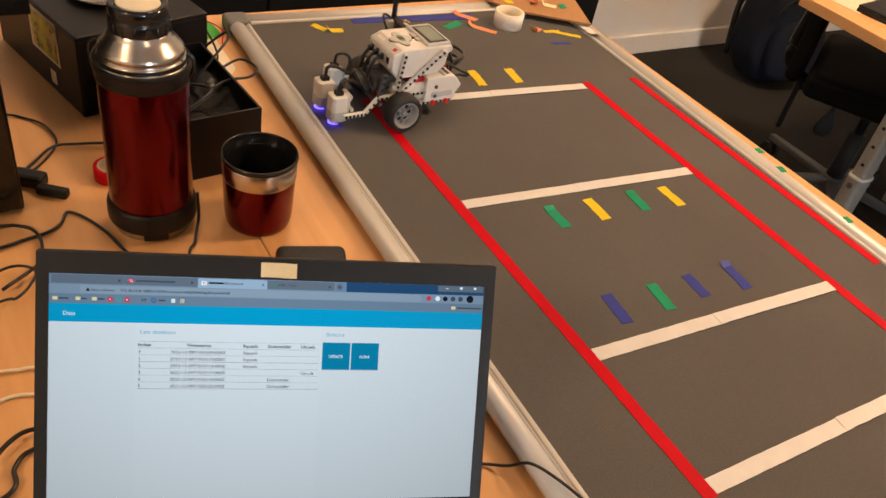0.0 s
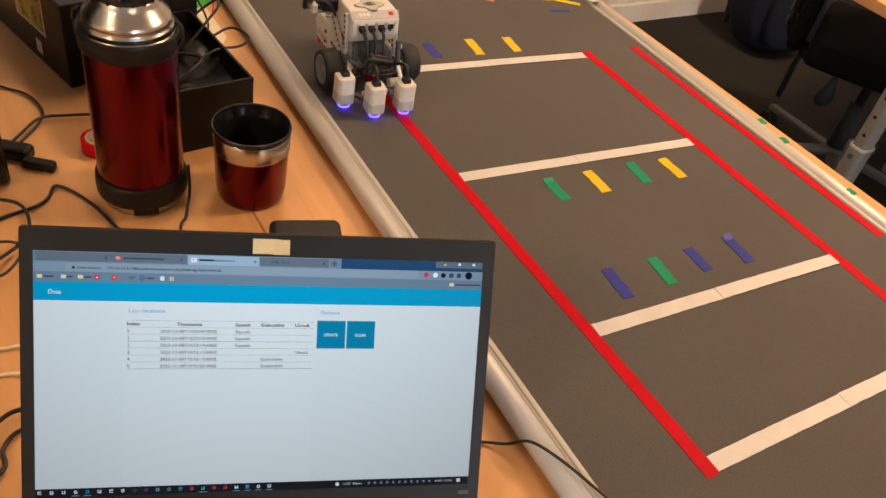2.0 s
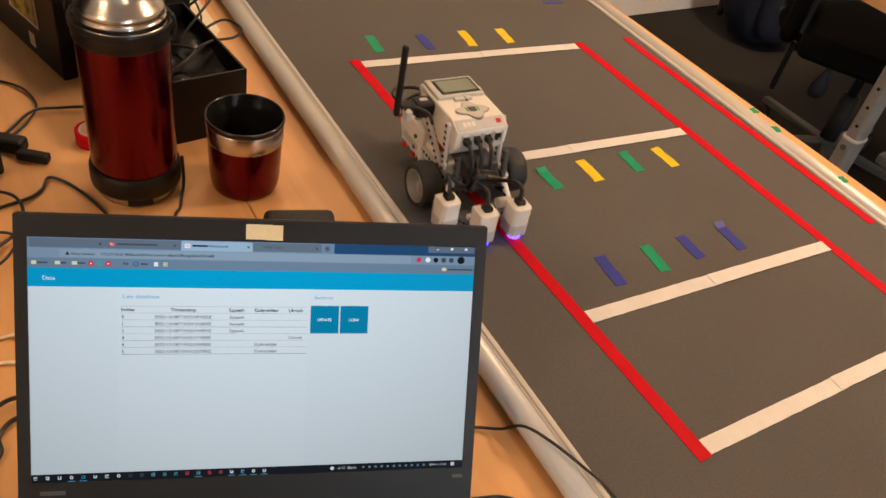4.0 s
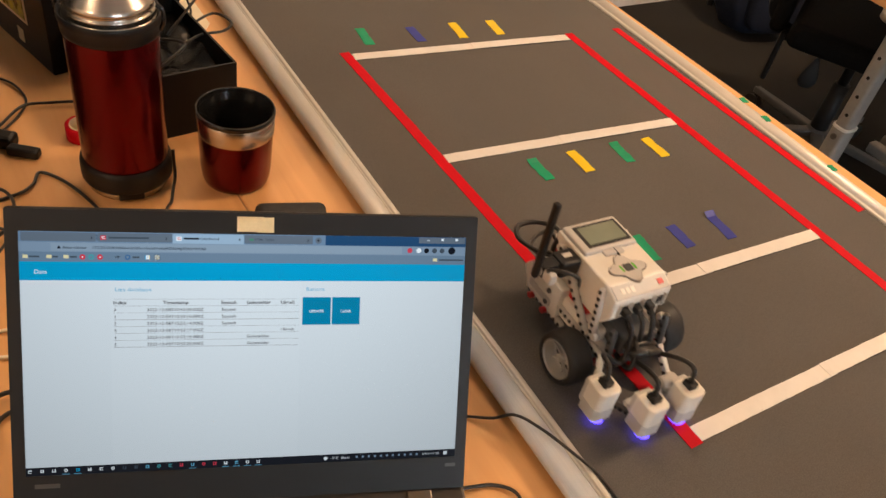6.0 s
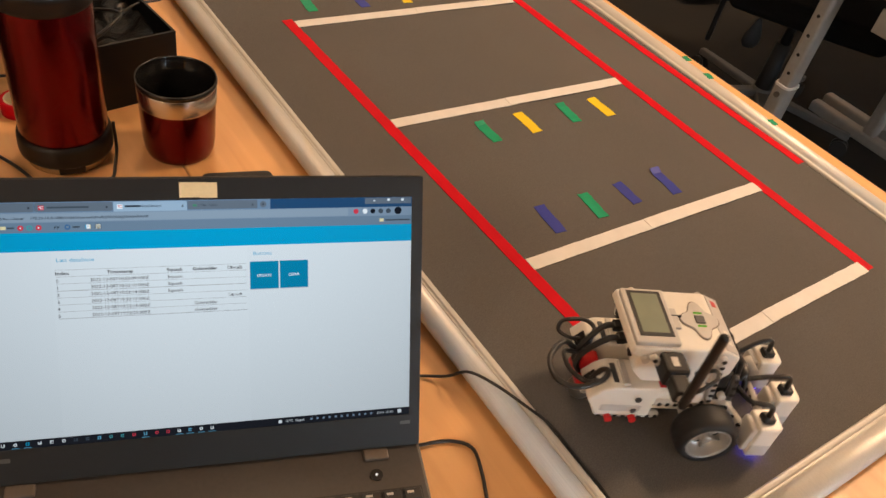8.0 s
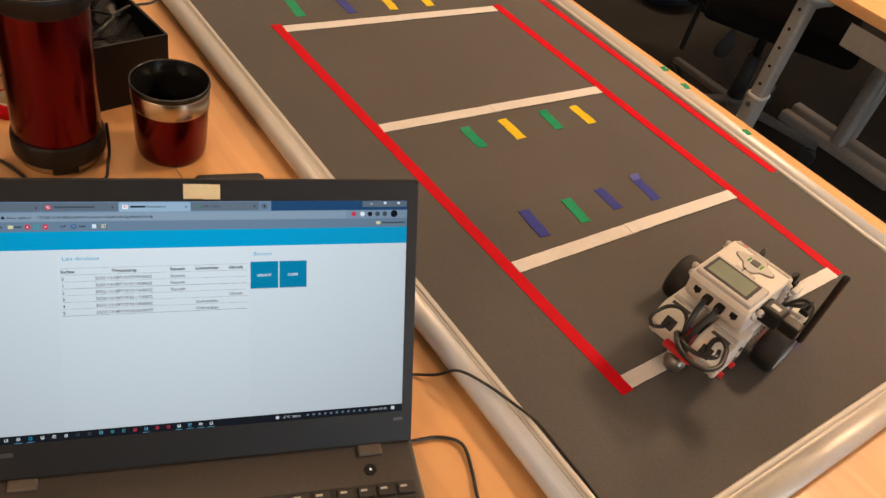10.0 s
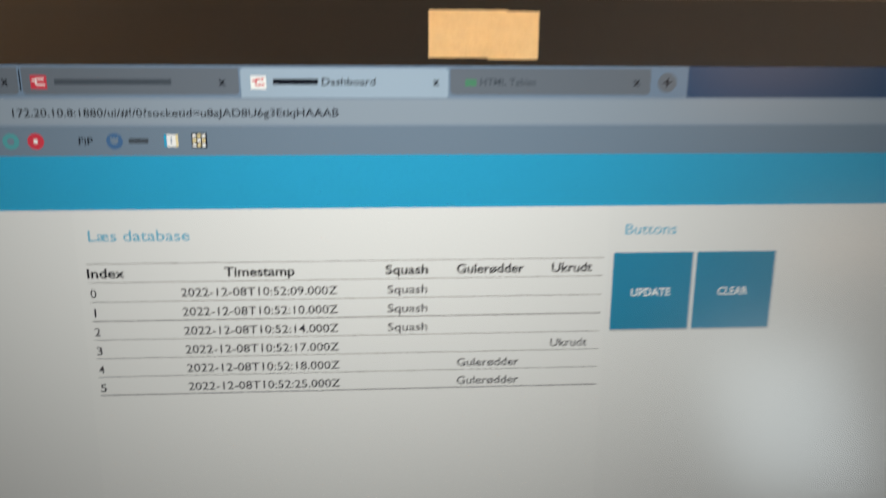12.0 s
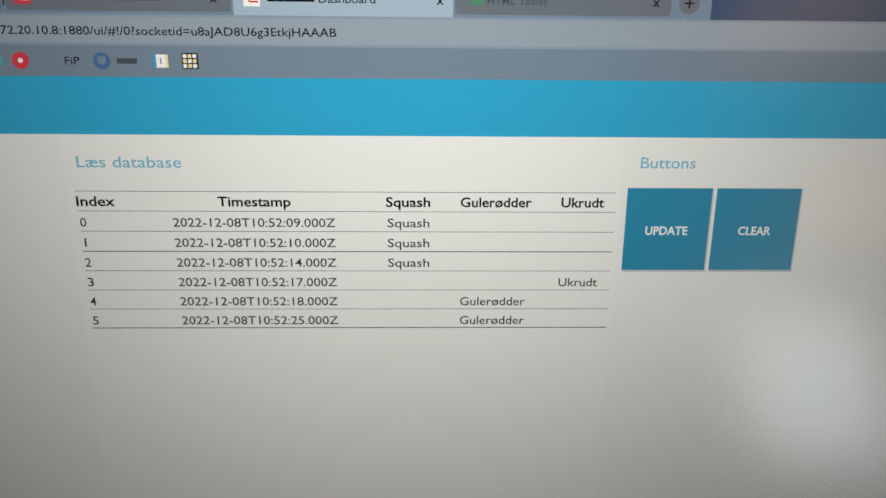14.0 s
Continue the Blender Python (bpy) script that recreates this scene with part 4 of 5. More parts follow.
    lift(r, "sensor_arm", (0.050, 0.036, 0.020), (0.082, 0.036, 0.020), 6, BRICK_WHITE)
    lift(r, "sensor_arm", (0.046, -0.050, 0.018), (0.074, -0.034, 0.018), 6, DARK_GREY)
    lift(r, "sensor_bar", (0.070, -0.034, 0.026), (0.070, 0.030, 0.026), 8, BRICK_GREY)
    lift(r, "sensor_bar", (0.028, -0.040, 0.034), (0.028, 0.040, 0.034), 11, DARK_GREY)
    part("bushing", cyl((0.070, 0.002, 0.040), (0.070, 0.020, 0.040), 0.0065, seg=16), BRICK_GREY, r)
    sensors = []
    for x, y in ((0.0575, -0.0595), (0.0900, -0.0255), (0.0900, 0.0206)):
        bm = extruded([(x - 0.012, y - 0.0125), (x + 0.008, y - 0.0125), (x + 0.012, y - 0.0085), (x + 0.012, y + 0.0085), (x + 0.008, y + 0.0125), (x - 0.012, y + 0.0125)], 0.010, 0.050, 0.002)
        sn = part("colour_sensor", bm, BRICK_WHITE, r, "white colour sensor pointing down")
        part("sensor_back", boxes(((x - 0.018, y - 0.010, 0.014), (x - 0.011, y + 0.010, 0.046), 0.002)), BRICK_GREY, sn)
        part("sensor_front", extruded([(x - 0.0115, y - 0.0128), (x + 0.0082, y - 0.0128), (x + 0.0124, y - 0.0086), (x + 0.0124, y + 0.0086), (x + 0.0082, y + 0.0128), (x - 0.0115, y + 0.0128)], 0.0096, 0.026, 0.001), BRICK_GREY, sn)
        part("sensor_nose", cyl((x, y, 0.0055), (x, y, 0.0105), 0.0085, 0.0105, seg=20), BLACK, sn)
        part("sensor_light", cyl((x + 0.003, y, 0.0042), (x + 0.003, y, 0.0056), 0.0086, seg=16), BLUE_GLOW, sn, "blue glowing sensor light")
        part("plug", boxes(((x - 0.008, y - 0.0055, 0.048), (x + 0.004, y + 0.0055, 0.056), 0.0015)), BLACK, sn)
        sensors.append((x, y))
    # cables
    for k, (x, y) in enumerate(sensors):
        yp = -0.0225 + 0.015 * k
        part("cable_plug", boxes(((bx1 + 0.0016, yp - 0.0040, 0.0920), (bx1 + 0.010, yp + 0.0040, 0.0990), 0.0012)), BLACK, brick)
        part("cable", tube([(bx1 + 0.008, yp, 0.0955), (bx1 + 0.0175, yp * 0.9, 0.0860), (bx1 + 0.0225, yp * 0.6 + y * 0.1, 0.068), (bx1 + 0.025, yp * 0.4 + y * 0.2, 0.056), (bx1 + 0.030, y * 0.55, 0.052), (x - 0.022, y * 0.9, 0.068), (x - 0.006, y, 0.070), (x - 0.002, y, 0.054)], 0.0026), CABLE, r)
    # the spare cable lengths are bundled between the wheels
    rnd = random.Random(5)
    for k in range(6):
        a0, rr, dx = rnd.uniform(0, 6.28), rnd.uniform(0.011, 0.017), rnd.uniform(-0.007, 0.007)
        part("cable_loop", tube([(0.036 + dx + 0.35 * rr * math.cos(a0 + a), 1.25 * rr * math.sin(a0 + a), 0.055 + 0.62 * rr * math.cos(a0 + a + 0.6)) for a in [math.radians(45 * i) for i in range(9)]], 0.0029, n=4), CABLE, r)
    part("cable", tube([(bx1 - 0.002, -0.006, 0.072), (0.040, -0.014, 0.064), (0.046, -0.022, 0.046), (0.022, -0.018, 0.040)], 0.0029), CABLE, r)
    for yo, ye in ((0.0075, 0.003), (-0.0075, -0.004)):
        part("cable_plug", boxes(((-0.0945, yo - 0.0048, 0.0915), (-0.0865, yo + 0.0048, 0.0990), 0.0012)), BLACK, brick)
        part("cable", tube([(-0.090, yo, 0.096), (-0.101, yo, 0.094), (-0.111, yo * 0.8, 0.082), (-0.119, ye, 0.066), (-0.120, ye, 0.052), (-0.114, ye, 0.042)], 0.0030), CABLE, r)
    part("cable", tube([(-0.113, 0.004, 0.050), (-0.108, 0.010, 0.071), (-0.103, 0.022, 0.075), (-0.110, 0.034, 0.072), (-0.127, 0.039, 0.064), (-0.131, 0.033, 0.057), (-0.122, 0.025, 0.056), (-0.110, 0.0235, 0.056)], 0.0021), CABLE, r)
    part("cable", tube([(-0.118, 0.004, 0.060), (-0.134, 0.006, 0.071), (-0.151, -0.012, 0.071), (-0.151, -0.036, 0.071), (-0.134, -0.046, 0.071), (-0.110, -0.040, 0.073), (-0.101, -0.030, 0.074), (-0.103, -0.023, 0.068), (-0.110, -0.0235, 0.056)], 0.0028), CABLE, r)
    part("cable", tube([(-0.122, 0.000, 0.064), (-0.136, -0.004, 0.069), (-0.134, -0.022, 0.067), (-0.122, -0.036, 0.067), (-0.108, -0.034, 0.066)], 0.0024), CABLE, r)
    # small side motor that carries an upright arm
    sm = part("side_motor", boxes(((-0.067, -0.060, 0.094), (-0.045, -0.036, 0.114), 0.003)), BLACK, r, "black side motor with a printed mark")
    part("motor_gearbox", boxes(((-0.064, -0.0796, 0.097), (-0.049, -0.0590, 0.1115), 0.002)), BLACK, sm)
    part("motor_mark", boxes(((-0.060, -0.053, 0.114), (-0.054, -0.043, 0.1144))), BRICK_GREY, sm)
    part("motor_shaft", cyl((-0.056, -0.060, 0.104), (-0.056, -0.080, 0.104), 0.0055, seg=16), BRICK_GREY, sm)
    part("motor_collar", cyl((-0.056, -0.064, 0.104), (-0.056, -0.070, 0.104), 0.0075, seg=16), DARK_GREY, sm)
    part("arm", boxes(((-0.060, -0.0870, 0.096), (-0.052, -0.0795, 0.190), 0.003)), BLACK, r, "upright black plastic arm")
    part("arm_joint", boxes(((-0.062, -0.0790, 0.097), (-0.038, -0.0700, 0.110), 0.002)), BRICK_GREY, r)
    part("cable", tube([(-0.030, -0.046, 0.096), (-0.024, -0.058, 0.116), (-0.030, -0.072, 0.122), (-0.044, -0.078, 0.114), (-0.046, -0.075, 0.106)], 0.0020), CABLE, r)
    return r, wheels


ROBOT, WHEELS = robot()

ROBOT_ROWS = [
    (0.0, 0.0150, 0.7532, 182.7), (0.5, -0.0060, 0.7521, 202.1), (1.0, -0.0053, 0.7510, 224.3), (1.5, -0.0044, 0.7524, 250.0), (2.0, -0.0046, 0.7467, 266.2),
    (2.5, -0.0058, 0.6705, 266.8), (3.0, -0.0073, 0.5964, 267.0), (3.5, -0.0075, 0.5160, 267.0), (4.5, -0.0078, 0.3550, 266.6), (5.5, -0.0081, 0.1950, 266.2), (6.0, -0.0098, 0.1210, 266.8),
    (6.5, -0.0097, 0.0376, 267.0), (7.0, -0.0077, -0.0091, 281.6), (7.5, -0.0010, -0.0240, 302.0), (8.0, 0.0280, -0.0230, 330.0), (8.5, 0.0850, -0.0080, 350.0), (9.0, 0.1500, 0.0050, 363.0), (9.3, 0.1780, 0.0080, 367.2), (14.0, 0.1787, 0.0080, 367.2),
]


# ---- things on the table ----
def cable(points, r=0.0022, label="thin black cable lying on the table", material=None):
    return tagged(link("cable", tube(points, r * 0.74), material or CABLE), label, "cable", "loose cables")


def flat(pts, z=TABLE + 0.0024):
    return [(x, y, z + 0.0015 * (i % 2)) for i, (x, y) in enumerate(pts)]


cable(flat([(-0.62, 0.93), (-0.506, 0.887), (-0.479, 0.873), (-0.457, 0.846), (-0.448, 0.805), (-0.462, 0.770), (-0.485, 0.743), (-0.500, 0.732)]))
cable(flat([(-0.330, 0.760), (-0.389, 0.775), (-0.423, 0.784), (-0.455, 0.783), (-0.484, 0.753), (-0.496, 0.736)], TABLE + 0.006), 0.0026)
cable(flat([(-0.64, 0.58), (-0.543, 0.596), (-0.519, 0.604), (-0.491, 0.609), (-0.475, 0.623), (-0.464, 0.641), (-0.447, 0.626), (-0.432, 0.593), (-0.420, 0.558), (-0.405, 0.50), (-0.42, 0.42)]), 0.0027)
cable(flat([(-0.66, 0.65), (-0.539, 0.629), (-0.522, 0.627), (-0.506, 0.611), (-0.501, 0.587), (-0.51, 0.55), (-0.55, 0.52)], TABLE + 0.0075), 0.0027)
cable(flat([(-0.66, 0.47), (-0.557, 0.495), (-0.540, 0.497), (-0.525, 0.510), (-0.515, 0.535), (-0.535, 0.548), (-0.58, 0.54), (-0.66, 0.56)], TABLE + 0.012))
cable(flat([(-0.70, 0.43), (-0.568, 0.406), (-0.554, 0.404), (-0.539, 0.401), (-0.52, 0.39)]), 0.0025, "thin white cable lying on the table", PAPER)
cable(flat([(-0.68, 0.38), (-0.60, 0.365), (-0.56, 0.372), (-0.53, 0.36)]), 0.0025, "thin white cable lying on the table", PAPER)
cable(flat([(-0.66, 0.24), (-0.581, 0.261), (-0.572, 0.288), (-0.557, 0.301), (-0.53, 0.30)], TABLE + 0.0034), 0.003)
cable(flat([(-0.67, 0.27), (-0.60, 0.275), (-0.585, 0.300), (-0.560, 0.318), (-0.53, 0.315)], TABLE + 0.010), 0.003)
cable([(-0.3225, 0.583, TABLE + 0.045), (-0.3240, 0.576, TABLE + 0.012), (-0.332, 0.560, TABLE + 0.003), (-0.340, 0.540, TABLE + 0.003), (-0.352, 0.520, TABLE + 0.003), (-0.37, 0.44, TABLE + 0.003)], 0.0026)
# from the open box
cable([(-0.26, 0.80, TABLE + 0.075), (-0.225, 0.82, TABLE + 0.10), (-0.20, 0.842, TABLE + 0.112), (-0.195, 0.875, TABLE + 0.105), (-0.23, 0.90, TABLE + 0.06), (-0.25, 0.905, TABLE + 0.02)], 0.0026, "black cable looping out of the open box")
cable([(-0.26, 0.76, TABLE + 0.075), (-0.225, 0.772, TABLE + 0.085), (-0.190, 0.775, TABLE + 0.086), (-0.168, 0.808, TABLE + 0.080), (-0.182, 0.842, TABLE + 0.078), (-0.22, 0.83, TABLE + 0.07)], 0.0026, "black cable looping out of the open box")
cable([(-0.30, 0.72, TABLE + 0.072), (-0.27, 0.73, TABLE + 0.085), (-0.25, 0.76, TABLE + 0.082), (-0.27, 0.79, TABLE + 0.075), (-0.31, 0.80, TABLE + 0.072)], 0.0030, "black cable coiled in the open box")
# over the frame beside the laptop
cable([(-0.26, 0.165, TABLE + 0.003), (-0.215, 0.146, TABLE + 0.003), (-0.177, 0.127, TABLE + 0.003), (-0.160, 0.112, TABLE + 0.010), (-0.147, 0.097, BOARD + 0.008), (-0.134, 0.070, BOARD + 0.0105), (-0.122, 0.036, BOARD + 0.0095),
       (-0.111, 0.010, BOARD + 0.004), (-0.111, -0.025, BOARD + 0.0025), (-0.112, -0.060, BOARD + 0.0025), (-0.114, -0.085, BOARD + 0.0030), (-0.122, -0.14, BOARD + 0.012), (-0.13, -0.20, BOARD - 0.01)], 0.0021, "thin black cable running over the frame")
cable(flat([(-0.27, 0.075), (-0.223, 0.061), (-0.196, 0.052), (-0.183, 0.035), (-0.190, 0.010), (-0.206, -0.022), (-0.215, -0.06)]), 0.0024)

plug = thing("power_plug", pose(-0.492, 0.715, TABLE, 0, 0, -35), "black mains plugs lying among cables", "plug")
part("plug_body", boxes(((-0.024, -0.011, 0), (0.018, 0.011, 0.018), 0.005)), BLACK, plug)
part("connector", boxes(((0.014, -0.020, 0), (0.052, -0.006, 0.012), 0.003)), BLACK, plug)
part("pin", cyl((-0.024, -0.005, 0.009), (-0.040, -0.005, 0.009), 0.002, seg=10), STEEL, plug)
part("pin", cyl((-0.024, 0.005, 0.009), (-0.040, 0.005, 0.009), 0.002, seg=10), STEEL, plug)


def ring(ro, ri, h):
    return lathe([(ri, 0), (ro, 0), (ro, h), (ri, h), (ri, 0)], 40)


reel = thing("tape_roll", pose(-0.398, 0.706, TABLE), "roll of red tape with clear wrapper on the table", "tape roll")
part("tape", ring(0.022, 0.017, 0.018), RED_TAPE, reel)
part("core", ring(0.0169, 0.0155, 0.019), PAPER, reel)
roll = thing("tape_roll", pose(0.416, 0.992, BOARD), "roll of cream masking tape on the felt board", "tape roll")
part("tape", ring(0.029, 0.0255, 0.030), mat("pale_masking_tape", (0.80, 0.72, 0.60), 0.6, grain=0.05, scale=120), roll)
part("core", ring(0.0254, 0.0235, 0.030), PAPER, roll)
case = thing("black_case", pose(-0.225, 0.452, TABLE, 0, 0, -18), "small black soft case lying behind the laptop", "case")
part("case_body", boxes(((-0.042, -0.024, 0), (0.042, 0.024, 0.023), 0.009, None, 4)), RUBBER, case)
part("zip", boxes(((-0.034, -0.0266, 0.012), (0.034, -0.0258, 0.015))), BLACK_GLOSS, case)
card = tagged(link("green_card", extruded([(-0.225, 1.075), (-0.200, 1.172), (-0.166, 1.160), (-0.149, 1.150), (-0.140, 1.112), (-0.136, 1.072), (-0.160, 1.062), (-0.190, 1.045), (-0.208, 1.050)], TABLE + 0.003, TABLE + 0.005), GREEN_CARD), "torn bright green paper sheet on the table", "paper")
tagged(link("paper_sheet", extruded([(-0.30, 0.93), (-0.17, 0.925), (-0.150, 0.955), (-0.150, 1.075), (-0.28, 1.06)], TABLE + 0.0004, TABLE + 0.0016), PAPER), "cream paper sheet lying on the table", "paper")
cable([(-0.24, 1.10, TABLE + 0.02), (-0.20, 1.115, TABLE + 0.025), (-0.16, 1.10, TABLE + 0.02), (-0.135, 1.075, TABLE + 0.012), (-0.148, 1.03, TABLE + 0.008)], 0.0014, "thin red wire over green paper", RED_TAPE)
cable([(-0.27, 1.02, TABLE + 0.01), (-0.23, 1.05, TABLE + 0.05), (-0.19, 1.02, TABLE + 0.055), (-0.175, 0.97, TABLE + 0.02), (-0.20, 0.94, TABLE + 0.006)], 0.0024, "black cable arching over the table")
webcam = thing("webcam", pose(-0.225, 1.16, TABLE, 0, 0, 20), "small black webcam with a silver lens on the table", "webcam")
part("stand", boxes(((-0.03, -0.012, 0), (0.03, 0.012, 0.03), 0.005)), BLACK, webcam)
part("body", cyl((-0.012, -0.02, 0.045), (-0.012, 0.03, 0.045), 0.016), BLACK, webcam)
part("lens", cyl((-0.012, -0.023, 0.045), (-0.012, -0.019, 0.045), 0.010), STEEL, webcam)

# ---- scraps of tape at the far end ----
panel = thing("hardboard_sheet", pose(0, 0, 0), "brown hardboard sheet with tape scraps, on the frame", "board")
part("sheet", extruded([(0.420, 1.085), (0.452, 1.030), (0.588, 0.940), (0.640, 1.075), (0.600, 1.150), (0.455, 1.150)], BOARD + 0.0105, BOARD + 0.0145), CORK, panel)
SC = BOARD + 0.0150


def scrap(x, y, ang, length, width, material, label, z=BOARD, curl=0.0):
    d = Vector((math.cos(radians(ang)), math.sin(radians(ang)))) * length / 2
    return tape("tape_scrap", x - d.x, y - d.y, x + d.x, y + d.y, width, material, label, z=z, segs=8, jag=0.0012, curl=curl, group="tape scraps")


scrap(0.034, 1.043, -60, 0.030, 0.014, YELLOW_TAPE, "crumpled yellow tape scrap on the felt")
scrap(0.058, 1.026, -10, 0.030, 0.015, YELLOW_TAPE, "crumpled yellow tape scrap on the felt", curl=0.008)
scrap(0.235, 1.050, -4, 0.26, 0.022, BLUE_TAPE, "long blue tape strip beside the frame")
scrap(0.180, 1.042, 10, 0.030, 0.016, ORANGE_TAPE, "orange tape scrap on the felt", z=BOARD + 0.0012, curl=0.004)
scrap(0.205, 1.036, 15, 0.022, 0.014, YELLOW_TAPE, "yellow tape scrap on the felt", z=BOARD + 0.0012)
scrap(0.300, 1.010, 25, 0.045, 0.018, GREEN_TAPE, "green tape scrap on the felt")
scrap(0.345, 1.040, -50, 0.05, 0.016, ORANGE_TAPE, "orange tape scrap on the felt", z=BOARD + 0.0012, curl=0.006)
scrap(0.352, 0.985, -45, 0.06, 0.014, ORANGE_TAPE, "pale orange tape scrap on the felt", curl=0.008)
scrap(0.468, 0.962, 25, 0.026, 0.014, ORANGE_TAPE, "orange tape scrap on the felt", curl=0.010)
scrap(0.498, 0.950, -5, 0.035, 0.011, YELLOW_TAPE, "yellow tape scrap on the felt")
scrap(0.526, 0.930, -35, 0.050, 0.011, YELLOW_TAPE, "yellow tape scrap on the felt", z=BOARD + 0.0008)
scrap(0.485, 0.901, -12, 0.042, 0.008, BLUE_TAPE, "blue tape scrap on the felt")
scrap(0.462, 1.070, 100, 0.030, 0.015, YELLOW_TAPE, "yellow tape scrap on the hardboard", z=SC)
scrap(0.510, 1.085, 20, 0.030, 0.014, YELLOW_TAPE, "yellow tape scrap on the hardboard", z=SC)
scrap(0.520, 1.055, 60, 0.035, 0.013, ORANGE_TAPE, "orange tape scrap on the hardboard", z=SC + 0.001, curl=0.012)
scrap(0.545, 1.035, -40, 0.035, 0.015, CREAM_TAPE, "curled cream tape scrap on the hardboard", z=SC, curl=0.016)
scrap(0.576, 1.026, 80, 0.020, 0.016, GREEN_TAPE, "green tape scrap on the hardboard", z=SC)
for x, y in ((0.588, 0.466), (0.5815, 0.410), (0.5775, 0.272)):
    scrap(x, y, 80, 0.016, 0.011, GREEN_TAPE, "small green tape mark on the frame", z=BOARD + 0.0072)
scrap(0.578, 0.935, 85, 0.06, 0.020, WHITE_TAPE, "white tape scrap on the frame", z=BOARD + 0.0062, curl=0.004)

# ---- furniture beyond the table ----
def office_desk(x0, y0, label):
    desk = thing("office_desk", pose(x0, y0, 0), label, "desk", "office desks")
    part("desktop", boxes(((0, 0, 0.722), (0.85, 2.06, TABLE), 0.002)), WOOD, desk)
    for x in (0.04, 0.812):
        for y in (1.69, 0.30):
            leg = part("leg", extruded([(x + 0.026 * math.copysign(abs(math.cos(a)) ** 0.55, math.cos(a)), y + 0.021 * math.copysign(abs(math.sin(a)) ** 0.55, math.sin(a)))
                                        for a in [math.radians(15 * k) for k in range(24)]], 0.06, 0.7215), GREY_STEEL, desk)
            part("leg_sleeve", extruded([(x + 0.029 * math.copysign(abs(math.cos(a)) ** 0.55, math.cos(a)), y + 0.024 * math.copysign(abs(math.sin(a)) ** 0.55, math.sin(a)))
                                         for a in [math.radians(15 * k) for k in range(24)]], 0.045, 0.402), GREY_STEEL, leg)
            part("sleeve_collar", extruded([(x + 0.0305 * math.copysign(abs(math.cos(a)) ** 0.55, math.cos(a)), y + 0.0255 * math.copysign(abs(math.sin(a)) ** 0.55, math.sin(a)))
                                            for a in [math.radians(15 * k) for k in range(24)]], 0.402, 0.409), TRIM, leg, "pale plastic collar")
            part("clamp_screw", cyl((x - 0.034, y, 0.380), (x - 0.028, y, 0.380), 0.008, seg=14), HINGE, leg, "dark clamp screw")
            # holes are not cut; black discs give the leg their dark insides
            for k in range(5):
                part("leg_hole_dark", cyl((x - 0.0268, y, 0.445 + k * 0.055), (x - 0.0200, y, 0.445 + k * 0.055), 0.0048, seg=10), BLACK, leg)
            part("top_plate", cyl((x, y, 0.700), (x, y, 0.7215), 0.060, seg=28), GREY_STEEL, leg)
            part("foot", boxes(((x - 0.022, y - 0.235, 0.0), (x + 0.022, y + 0.235, 0.040), 0.008)), GREY_STEEL, leg)
    part("crossbar", boxes(((0.40, 0.30, 0.60), (0.43, 1.69, 0.66), 0.004)), GREY_STEEL, desk)
    part("crossbar_end", boxes(((0.04, 1.675, 0.665), (0.812, 1.705, 0.7), 0.004)), GREY_STEEL, desk)
    part("cable_tray", boxes(((0.015, 1.05, 0.640), (0.13, 1.555, 0.644), 0.001), ((0.015, 1.05, 0.644), (0.018, 1.555, 0.70), 0.001)), GREY_STEEL, desk)


office_desk(1.425, -1.0, "beech laminate desk on grey steel legs")
office_desk(2.295, -0.99, "beech laminate desk on grey steel legs")
lap2 = thing("closed_laptop", pose(1.68, 0.86, TABLE, 0, 0, 8), "closed dark laptop lying on the desk", "laptop")
part("base", boxes(((-0.16, -0.11, 0), (0.16, 0.11, 0.012), 0.003)), LAPTOP, lap2)
part("lid", boxes(((-0.16, -0.11, 0.0125), (0.16, 0.11, 0.019), 0.003)), BLACK, lap2)
tagged(link("paper_sheet", extruded([(1.50, 0.93), (1.70, 0.97), (1.68, 1.05), (1.49, 1.04)], TABLE + 0.0004, TABLE + 0.0014), PAPER), "white paper sheet lying on the desk", "paper")


CHAIR_METAL = mat("dull_grey_chair_metal", (0.11, 0.105, 0.10), 0.5, metal=0.3, grain=0.1)


